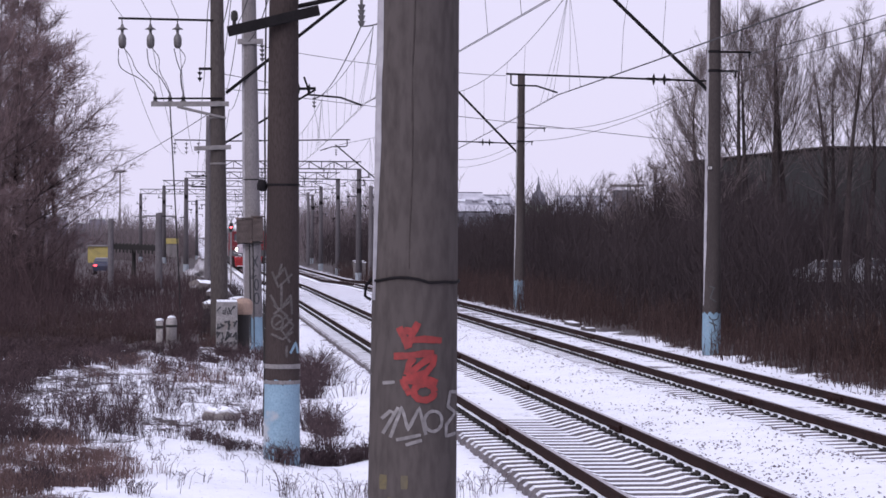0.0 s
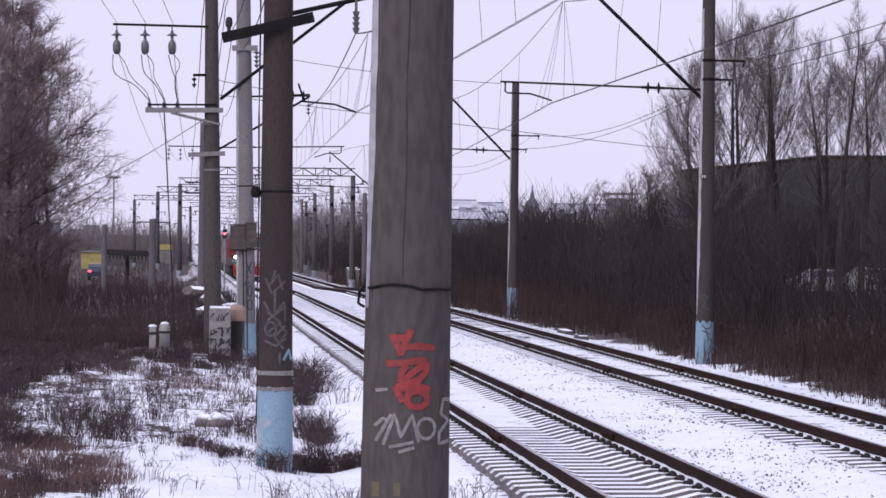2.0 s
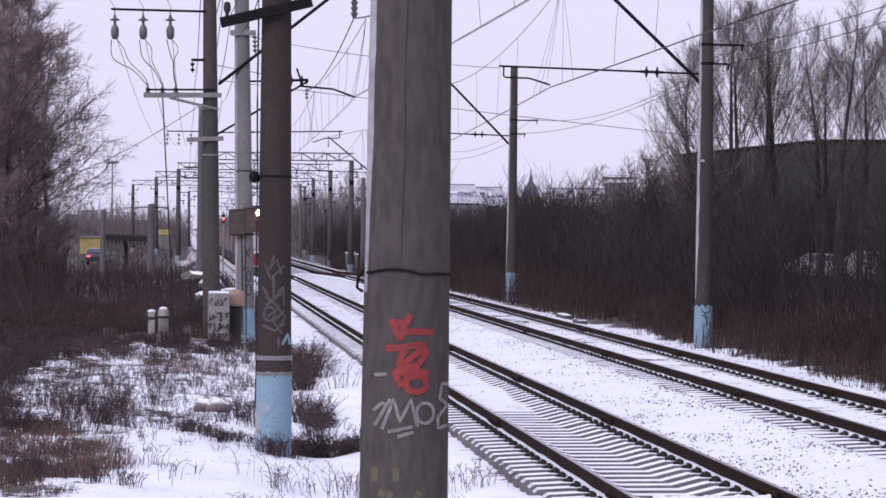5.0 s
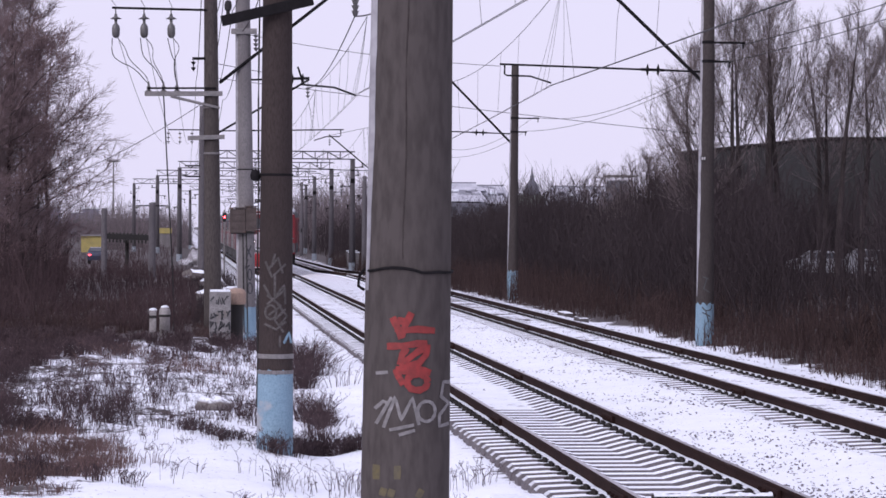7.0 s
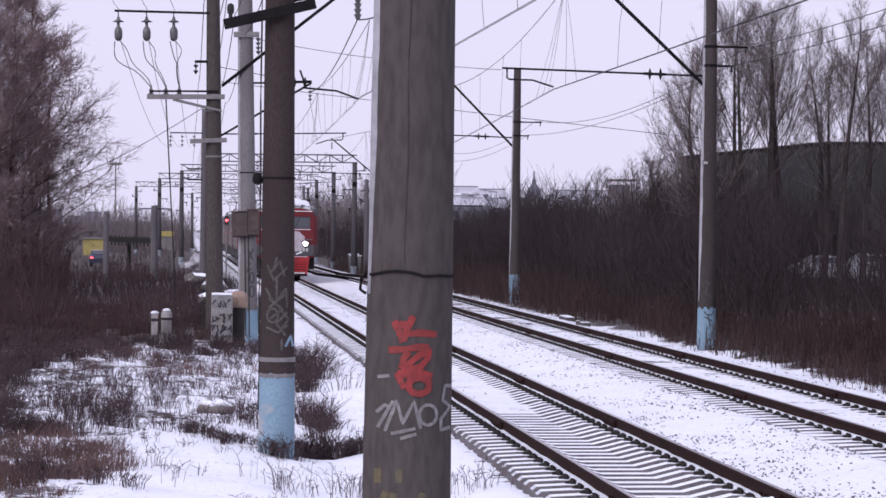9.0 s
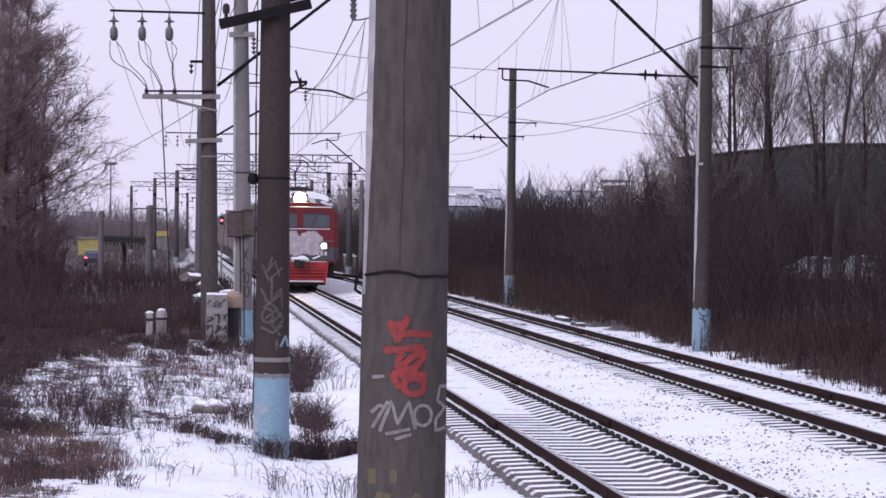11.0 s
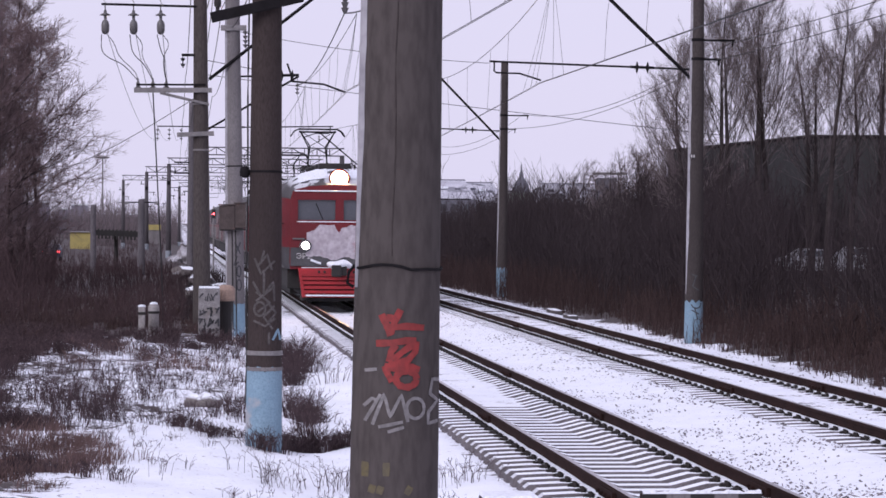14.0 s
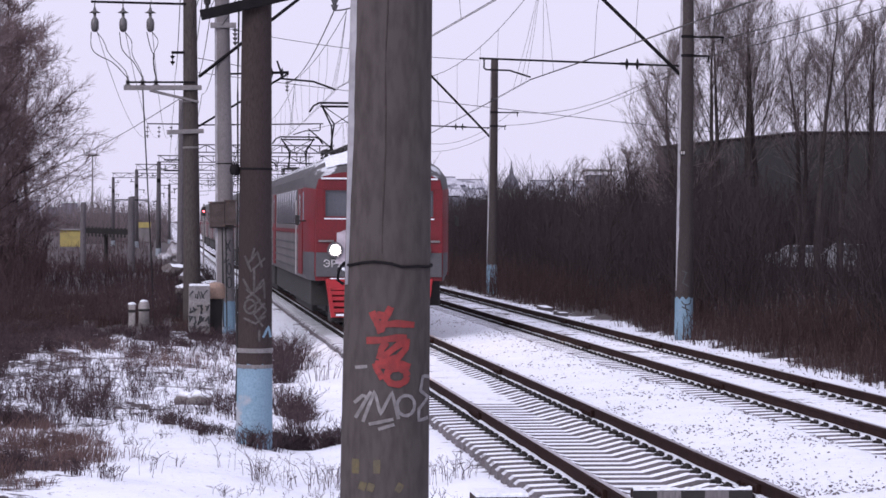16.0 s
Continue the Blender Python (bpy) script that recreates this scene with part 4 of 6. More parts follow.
    pantograph(t, 12.3, 5.85)
    # roof gear
    bm = bmesh.new()
    for y in (3.0, 5.0, 7.5, 9.5):
        box(bm, (0, y, 4.3), (1.0, 1.3, 0.22), bevel=0.05)
    for x in (-0.6, 0.6):
        tube(bm, [(x, 1.8, 4.35), (x, 10.5, 4.35)], 0.025, 5)
        for y in (2, 4, 6, 8, 10):
            insulator(bm, (x, y, 4.1), (x, y, 4.36), 2, 0.06)
    part("roof_gear", bm, UNDER, t, "dark boxes and bus bars on the roof")
    for i in range(1, 9):
        y0 = i * 20.1
        car_body(t, y0, y0 + 19.6, False)
        bm = bmesh.new()
        box(bm, (0, y0 - 0.25, 2.3), (2.0, 0.56, 2.6), bevel=0.05)
        part("gangway", bm, UNDER, t, "dark gangway between the cars")
        if i in (1, 3, 5, 7):
            pantograph(t, y0 + 17.0, 5.7)
    return t


train = make_train()
TRAIN_ROWS = ((0, 229), (2, 203.5), (4, 180), (6, 160.5), (8, 140.8), (9, 130.3), (10, 119.5), (11.4, 104.3), (12.5, 92.4), (13.2, 85), (14, 77.2), (15.2, 66.3), (16, 59.2))


# ---- what hangs on the other masts ----
def brown_mast_gear():
    e = mast_c
    bm = bmesh.new()
    box(bm, (-0.14, -0.24, 5.26), (1.2, 0.12, 0.13), Matrix.Rotation(radians(-14), 4, "Y"), bevel=0.008)
    part("cross_beam", bm, STEEL, e, "dark slanting steel beam across the mast")
    bm = bmesh.new()
    lathe(bm, (-0.64, -0.24, 5.2), [(0.025, 0), (0.025, 0.05), (0.042, 0.06), (0.048, 0.12), (0.038, 0.17), (0.015, 0.185)], 14)
    part("pin_insulator", bm, UNDER, e, "dark pin insulator on the beam")
    collar(e, rad_c, 0.8, 0.06, GALV)
    collar(e, rad_c, 3.15, 0.03, STEEL)
    collar(e, rad_c, 0.60, 0.05, CONCRETE_PALE, "paint_edge", "pale worn edge of the painted foot")
    bm = bmesh.new()
    tube(bm, [(-0.235 - 0.004 * math.sin(i), -0.02, 7.0 - 0.36 * i) for i in range(20)], 0.012, 5)
    part("down_cable", bm, UNDER, e, "dark cable down the mast's side")
    bm = bmesh.new()
    lathe(bm, (-0.27, -0.02, 3.08), [(0.02, 0), (0.06, 0.02), (0.07, 0.08), (0.05, 0.14), (0.02, 0.155)], 12)
    part("junction_pot", bm, STEEL, e, "dark junction pot on the mast")
    st = [[(-0.1, 1.95), (0.02, 2.1), (0.08, 1.9)], [(-0.02, 1.9), (-0.02, 1.6)], [(-0.16, 1.75), (-0.05, 1.55), (0.1, 1.75), (0.12, 1.5)],
          arc(-0.07, 1.4, 0.07, 0.09), [(0.02, 1.5), (0.14, 1.35), (0.03, 1.22)], [(-0.15, 1.25), (0.0, 1.18), (0.13, 1.28)], [(0.05, 1.1), (0.05, 0.95)], [(-0.14, 2.05), (-0.06, 1.85), (0.12, 2.02)], [(0.1, 1.68), (-0.12, 1.5)], [(-0.12, 1.62), (0.06, 1.48), (-0.1, 1.36)], [(0.12, 1.44), (-0.02, 1.3), (0.1, 1.14)], [(-0.02, 2.15), (-0.06, 1.98)]]
    spray("pale_spray_tag", e, rad_c, st, material("thin_grey_spray", (0.112, 0.101, 0.1), (0.078, 0.07, 0.069), 10, 0.9), 0.028, "pale faded spray tag")
    spray("blue_spray_tag", e, rad_c, [[(0.1, 1.0), (0.17, 1.14), (0.2, 1.0)]], PAINT_BLUE, 0.03, "small blue spray tag")


brown_mast_gear()


def pale_mast_gear():
    e = mast_d
    for x, w, z in ((-0.2, 0.4, 2.64), (0.145, 0.28, 2.68)):
        bm = bmesh.new()
        box(bm, (x, -0.3, z), (w, 0.24, 0.62), bevel=0.015)
        for dz in (-0.18, 0.0, 0.18):
            box(bm, (x, -0.425, z + dz), (w * 0.96, 0.012, 0.03))
        b = part("switch_box", bm, RUST, e, "rusty brown switch box strapped to the mast")
        bm = bmesh.new()
        box(bm, (x, -0.3, z + 0.33), (w + 0.05, 0.3, 0.03), bevel=0.008)
        part("box_lid", bm, RUST, b)
    bm = bmesh.new()
    box(bm, (-0.05, -0.26, 2.33), (0.66, 0.2, 0.05))
    part("box_shelf", bm, UNDER, e)
    for x in (-0.07, 0.02):
        bm = bmesh.new()
        tube(bm, [(x, -0.23 - 0.004 * i, 2.35 - 0.2 * i) for i in range(14)], 0.016, 5)
        part("down_pipe", bm, UNDER, e, "dark cable pipe down the mast")
    bm = bmesh.new()
    tube(bm, [(0.0, -0.17 - 0.004 * i, 7.3 - 0.45 * i) for i in range(10)], 0.014, 5)
    part("down_cable", bm, UNDER, e)
    bm = bmesh.new()
    box(bm, (0.02, -0.2, 7.52), (0.66, 0.08, 0.14), bevel=0.01)
    part("bracket", bm, GALV, e, "pale steel bracket across the mast")
    bm = bmesh.new()
    insulator(bm, (0.32, -0.2, 7.45), (0.32, -0.2, 7.0), 4, 0.07)
    part("insulator", bm, GLAZED, e)
    collar(e, rad_d, 3.95, 0.03, STEEL)
    collar(e, rad_d, 0.42, 0.07, CONCRETE_PALE, "paint_edge", "white edge over the blue foot")
    st = [[(0.0, 2.0), (0.14, 1.7)], [(0.14, 2.0), (0.0, 1.65)], [(0.05, 1.65), (-0.02, 1.4), (0.1, 1.5)], arc(0.1, 1.25, 0.05, 0.14), arc(0.1, 0.9, 0.06, 0.14)]
    spray("black_spray_tag", e, rad_d, st, BLACK_SPRAY, 0.035, "black spray tag")
    rime_strip(e, rad_d, 0.6, 8, 200, 20)


pale_mast_gear()


def feeder_brackets(e, rad, zs):
    for z, w in zs:
        bm = bmesh.new()
        box(bm, (w / 2 + 0.05, -0.02, z), (w + 0.3, 0.07, 0.05))
        tube(bm, [(w + 0.15, -0.02, z), (w + 0.15, -0.02, z - 0.15)], 0.02, 5)
        part("feeder_bracket", bm, STEEL, e, "dark steel feeder bracket")
        collar(e, rad, z - 0.04, 0.08, STEEL)


feeder_brackets(mast_a, rad_a, ((7.2, 0.75), (6.72, 0.4)))
feeder_brackets(mast_b, rad_b, ((6.9, 0.8), (6.35, 0.3)))
bm = bmesh.new()
box(bm, (-0.12, -0.21, 4.27), (0.14, 0.012, 0.1))
part("number_plate", bm, UNDER, mast_a, "small dark number plate")
bm = bmesh.new()
for k in (-0.03, 0.03):
    box(bm, (-0.12 + k, -0.218, 4.27), (0.035, 0.004, 0.07))
part("number_bars", bm, LETTER, mast_a)
spray("black_spray_tag", mast_a, rad_a, [[(-0.1, 1.3), (0.05, 1.25)], [(0.0, 1.25), (-0.08, 1.0), (0.08, 0.9)], arc(0.02, 0.55, 0.12, 0.1, 180, 380), [(-0.1, 0.4), (0.1, 0.3)], [(-0.02, 0.45), (0.06, 0.15)]],
      BLACK_SPRAY, 0.03, "black spray tag", 0.006)


# ---- line mast with three hanging insulators ----
def line_mast():
    e, rad = mast("line_mast", 0.73, 68.75, 10.2, "grey concrete line mast with cross-arms and insulators", CONCRETE, 0.168, group="power line masts", lean=(0, -0.7))
    bm = bmesh.new()
    tube(bm, [(-2.66, -0.12, 8.42), (0.0, -0.12, 8.36)], 0.035, 6)
    part("top_arm", bm, STEEL, e, "dark steel upper cross-arm")
    for i, u in enumerate((-2.56, -1.8, -1.07)):
        bm = bmesh.new()
        tube(bm, [(u, -0.12, 8.42), (u, -0.12, 8.2)], 0.018, 5)
        lathe(bm, (u, -0.12, 7.6), [(0.03, 0), (0.08, 0.03), (0.105, 0.1), (0.11, 0.26), (0.09, 0.34), (0.04, 0.4), (0.04, 0.5), (0.16, 0.52), (0.05, 0.58), (0.03, 0.66)], 16)
        smooth(part("hanging_insulator", bm, GLAZED, e, "grey hanging insulator with a metal cap"))
        v = (-1.69, -1.29, -0.93)[i]
        bm = bmesh.new()
        z0, z1 = 7.6, 6.35
        pts = [(u - 0.1, 7.6), (u - 0.12 + 0.06 * i, 7.15), (u + 0.1, 6.95), (u * 0.45 + v * 0.55, 6.8), (v, 6.35)]
        tube(bm, soft_line([(x, -0.12, z) for x, z in pts]), 0.012, 4)
        pts = [(u + 0.05, 7.6), (u + 0.25, 7.35), (u * 0.6 + v * 0.4, 7.0), (v - 0.06, 6.6), (v, 6.35)]
        tube(bm, soft_line([(x, -0.1, z) for x, z in pts]), 0.01, 4)
        part("jumper", bm, WIRE, e, "looping jumper wire")
        bm = bmesh.new()
        lathe(bm, (v, -0.12, 6.12), [(0.08, 0), (0.085, 0.05), (0.05, 0.08), (0.055, 0.16), (0.03, 0.2), (0.02, 0.3)], 12)
        part("pin_insulator", bm, GLAZED, e)
    bm = bmesh.new()
    box(bm, (-0.8, -0.2, 6.24), (1.85, 0.06, 0.05))
    part("middle_arm", bm, STEEL, e)
    bm = bmesh.new()
    box(bm, (-0.75, -0.22, 6.09), (2.1, 0.1, 0.13), bevel=0.01)
    part("middle_beam", bm, GALV, e, "pale galvanised cross-beam")
    bm = bmesh.new()
    tube(bm, [(-1.1, -0.24, 6.02), (0.22, -0.24, 5.7)], 0.04, 5)
    part("brace", bm, GALV, e)
    bm = bmesh.new()
    box(bm, (-0.15, -0.22, 4.9), (1.0, 0.12, 0.12), Matrix.Rotation(radians(-2), 4, "Y"), bevel=0.01)
    part("lower_beam", bm, GALV, e)
    bm = bmesh.new()
    box(bm, (-0.34, -0.1, 7.05), (0.34, 0.08, 0.07))
    insulator(bm, (-0.48, -0.1, 7.0), (-0.48, -0.1, 6.7), 2, 0.07)
    part("side_bracket", bm, STEEL, e)
    for z in (6.1, 5.7, 4.9, 4.45):
        collar(e, rad, z, 0.05, GALV)
    bm = bmesh.new()
    tube(bm, [(-1.29, -0.1, 6.05), (-1.2, -0.1, 4.0), (-1.08, -0.1, 1.2), (-1.05, -0.1, -0.4)], 0.018, 4)
    part("down_lead", bm, WIRE, e, "long down lead to the ground")


line_mast()


def far_line_mast(x, y, top, arm, w=1.9):
    e, rad = mast("line_mast", x, y, top, "dark concrete line mast with a cross-arm", CONCRETE_HAZY, 0.15, group="power line masts")
    bm = bmesh.new()
    tube(bm, [(-w, -0.1, arm), (0.1, -0.1, arm)], 0.035, 5)
    part("cross_arm", bm, STEEL, e)
    for u in (-w + 0.02, -w * 0.65, -w * 0.3):
        bm = bmesh.new()
        insulator(bm, (u, -0.1, arm - 0.1), (u, -0.1, arm - 0.8), 3, 0.1)
        part("hanging_insulator", bm, GLAZED, e)
    for z in (arm - 2.0, arm - 2.6):
        bm = bmesh.new()
        box(bm, (-0.4, -0.1, z), (1.1, 0.08, 0.08))
        part("side_bracket", bm, STEEL, e)


far_line_mast(0.85, 141, 9.2, 7.85)


def feeders():
    """Feeder wires that run along the line on both sides."""
    for x, z in ((1.15, 8.05), (1.42, 7.55), (0.95, 8.6), (0.72, 7.9), (0.35, 8.3)):
        wire("feeder_wire", [sag((x, a, z), (x, b, z), 0.5) for a, b in ((32.5, 65.2), (65.2, 101), (101, 141), (141, 190), (190, 268))], 0.011, "dark feeder wire along the line", "feeder wires")
    for x, zs, deep in ((13.84, (7.6, 7.12, 6.95, 6.95, 7.0), (0.3, 0.66, 0.62, 0.6)), (13.52, (7.2, 6.7, 6.38, 6.5, 6.6), (0.3, 0.42, 0.5, 0.6))):
        runs = [sag((x, a, za), (x, b, zb), d) for a, b, za, zb, d in zip((20, 62.4, 100.1, 138), (62.4, 100.1, 138, 190), zs, zs[1:], deep)]
        wire("feeder_wire", runs, 0.009, "dark feeder wire along the line", "feeder wires")
    for u, z in ((-2.56, 7.55), (-1.8, 7.55), (-1.07, 7.55)):
        wire("line_wire", [sag((0.69 + u, 68.6, z + 0.8), (0.69 + u - 1.6, 20, z + 2.2), 0.4), sag((0.69 + u, 68.6, z + 0.05), (0.85 + u * 0.7, 141, 7.1), 0.9)], 0.008, "thin power line wire", "line wires")
    wire("cross_wire", [sag((0.5, 69, 5.9), (-16, 190, 6.2), 1.5, 20)], 0.012, "thin wire crossing to the trees", "line wires")


feeders()


# ---- lattice portals over the tracks ----
def portal(y, xl, xr, zb=7.5, zt=8.05):
    e = empty("catenary_portal", pose(0, y, 0), "steel lattice portal on concrete posts over the tracks", "portal", "portals")
    for x in (xl, xr):
        bm = bmesh.new()
        z0 = gz(x, y) - 0.3
        lathe(bm, (x, 0, 0), [(0.24, z0), (0.17, zb - 0.1), (0.17, zb - 0.03)], 14)
        p = smooth(part("post", bm, CONCRETE_HAZY, e))
        for z, w in ((6.9, 0.55), (6.3, 0.4), (5.5, 0.7), (4.8, 0.45), (4.1, 0.3)):
            w *= 0.8 + 0.4 * math.sin(z * 7 + y) ** 2
            side = 1 if math.sin(z * 5 + x + y) > -0.3 else -1
            bm = bmesh.new()
            box(bm, (x + side * w / 2, 0, z), (w + 0.3, 0.07, 0.06))
            insulator(bm, (x + side * (w + 0.05), 0, z), (x + side * (w + 0.05), 0, z + (0.3 if z > 6 else -0.35)), 2, 0.09)
            part("bracket", bm, STEEL, p, "dark bracket with a small insulator")
        bm = bmesh.new()
        box(bm, (x, -0.1, 5.9), (0.36, 0.3, 0.34), bevel=0.03)
        part("junction_box", bm, STEEL, p, "dark steel junction box")
        bm = bmesh.new()
        lathe(bm, (x, 0, 0), [(0.25, z0), (0.25, gz(x, y) + 0.65)], 14)
        part("painted_foot", bm, material("whitewashed_foot", (0.32, 0.36, 0.4), (0.24, 0.27, 0.3), 3, 0.8) if "whitewashed_foot" not in bpy.data.materials else bpy.data.materials["whitewashed_foot"], p, "whitewashed foot of the post")
    bm = bmesh.new()
    for z in (zb, zt):
        for dy in (-0.3, 0.3):
            box(bm, ((xl + xr) / 2, dy, z), (xr - xl + 0.3, 0.07, 0.07))
    n = max(4, int((xr - xl) / 0.9))
    for i in range(n):
        a, b = xl + (xr - xl) * i / n, xl + (xr - xl) * (i + 1) / n
        for dy in (-0.3, 0.3):
            tube(bm, [(a, dy, zb if i % 2 else zt), (b, dy, zt if i % 2 else zb)], 0.025, 4)
            box(bm, (a, dy, (zb + zt) / 2), (0.04, 0.04, zt - zb))
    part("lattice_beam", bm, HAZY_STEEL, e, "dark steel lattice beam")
    for x in (T1, T2):
        bm = bmesh.new()
        insulator(bm, (x, 0, zb), (x, 0, zb - 0.6), 3, 0.1)
        tube(bm, [(x - 1.2, 0, 5.95), (x + 0.9, 0, 6.05), (x + 0.9, 0, zb)], 0.03, 4)
        part("wire_support", bm, HAZY_STEEL, e)


for y, a, b in ((185.7, 1.1, 12.2), (218, -0.6, 12.5), (253, -2.9, 12.8), (301, -6.2, 14.2), (352, 0.5, 14)):
    portal(y, a, b)
m_, r_ = mast("concrete_mast", 12.75, 170, 8.0, "dark concrete mast beside the second track", CONCRETE_HAZY, 0.15)
cantilever(m_, 6.3, -4.6, -3.4)
for x, y, top in ((12.9, 183, 6.2), (13.6, 330, 7.0), (14.2, 380, 8.0), (13.2, 290, 7.6)):
    m_, r_ = mast("concrete_mast", x, y, top, "distant dark concrete mast beside the tracks", CONCRETE_HAZY, 0.15)
    bm = bmesh.new()
    for z in (top - 0.8, top - 1.6):
        box(bm, (0.2, 0, z), (1.1, 0.06, 0.06))
    part("bracket", bm, STEEL, m_)


# ---- beside the left track: cabinet, box, marker posts ----
def graffiti_box():
    e = empty("concrete_cabinet", pose(0.83, 61.8, gz(0.83, 61.8)), "white-painted concrete cabinet covered in dark spray paint", "cabinet")
    bm = bmesh.new()
    box(bm, (0, 0, 0.66), (0.52, 0.46, 1.36), bevel=0.03)
    part("body", bm, material("whitewashed_concrete", (0.29, 0.275, 0.275), (0.19, 0.18, 0.18), 5, 0.9, bump=0.5, third=(0.2, 0.18, 0.17), third_at=0.58), e)
    rng = random.Random(5)
    for row, (z, n) in enumerate(((1.12, 5), (0.78, 5), (0.5, 5), (0.28, 5), (0.12, 4))):
        for k in range(n):
            x = -0.19 + 0.38 * k / (n - 1)
            pts = [(x + rng.uniform(-0.06, 0.06), -0.236, z + rng.uniform(-0.12, 0.12)) for _ in range(4)]
            bm = bmesh.new()
            tube(bm, pts, 0.014 if row == 0 else 0.022, 4)
            part("spray_mark", bm, BLACK_SPRAY, e, "dark blue-black spray scribble")
    bm = bmesh.new()
    box(bm, (0, 0, 1.36), (0.5, 0.44, 0.05), bevel=0.02)
    part("snow_cap", bm, SNOW, e)
    e = empty("cable_cabinet", pose(1.24, 62.4, gz(1.24, 62.4)), "dark round cable cabinet with a tan cover", "cabinet")
    bm = bmesh.new()
    lathe(bm, (0, 0, 0), [(0.17, 0), (0.17, 0.95), (0.2, 1.0)], 16)
    part("body", bm, UNDER, e)
    bm = bmesh.new()
    lathe(bm, (0, 0, 0.98), [(0.22, 0), (0.24, 0.05), (0.24, 0.28), (0.2, 0.36), (0.1, 0.4)], 16)
    part("cover", bm, material("tan_cover", (0.36, 0.25, 0.19), (0.28, 0.2, 0.16), 6, 0.8), e, "tan domed cover")
    bm = bmesh.new()
    box(bm, (-0.28, 0, 1.18), (0.36, 0.24, 0.26), bevel=0.04)
    part("side_cover", bm, material("pale_tan_cover", (0.5, 0.38, 0.3), (0.4, 0.32, 0.27), 6, 0.8), e)


graffiti_box()


def marker_posts():
    for x, y, h, bent in ((-0.82, 63.1, 0.74, False), (-0.53, 63.6, 0.85, True)):
        e = empty("marker_post", pose(x, y, gz(x, y) - 0.05), "short whitewashed concrete marker post with a dark band" + (", rounded top" if bent else ""), "post", "marker posts")
        bm = bmesh.new()
        if bent:
            lathe(bm, (0, 0, 0), [(0.14, 0), (0.13, 0.55), (0.145, 0.68), (0.13, 0.8), (0.07, 0.87)], 14)
        else:
            box(bm, (0, 0, h / 2), (0.17, 0.16, h), bevel=0.03)
        smooth(part("post", bm, WHITEWASH, e))
        bm = bmesh.new()
        if bent:
            lathe(bm, (0, 0, 0), [(0.142, 0.6), (0.15, 0.66)], 14)
        else:
            box(bm, (0, 0, 0.56), (0.18, 0.17, 0.07))
        part("dark_band", bm, UNDER, e)
        bm = bmesh.new()
        lathe(bm, (0, 0, h - 0.02), [(0.1, 0), (0.1, 0.03), (0.04, 0.06)], 12)
        part("snow_cap", bm, SNOW, e)


marker_posts()


# red signal and slim signal post
def signal(x, y, z, name="signal_lamp"):
    e = empty(name, pose(x, y, gz(x, y)), "slim railway signal with a burning red lamp", "signal")
    bm = bmesh.new()
    rod(bm, (0, 0, -0.2), (0, 0, z + 0.5 - gz(x, y)), 0.06, seg=10)
    part("post", bm, GALV, e)
    bm = bmesh.new()
    box(bm, (0, -0.1, z - gz(x, y)), (0.26, 0.16, 0.6), bevel=0.05)
    h = part("lamp_head", bm, UNDER, e)
    bm = bmesh.new()
    lathe(bm, (0, -0.185, z - gz(x, y)), [(0.07, 0), (0.055, 0.02), (0.02, 0.03)], 14, axis=Vector((0, -1, 0)))
    part("red_lens", bm, material("burning_red_lamp", (0.8, 0.05, 0.05), (0.8, 0.05, 0.05), 1, 0.3, bump=0, glow=(1, 0.05, 0.06), power=14), h, "burning red lens")


signal(2.55, 170, 3.1)


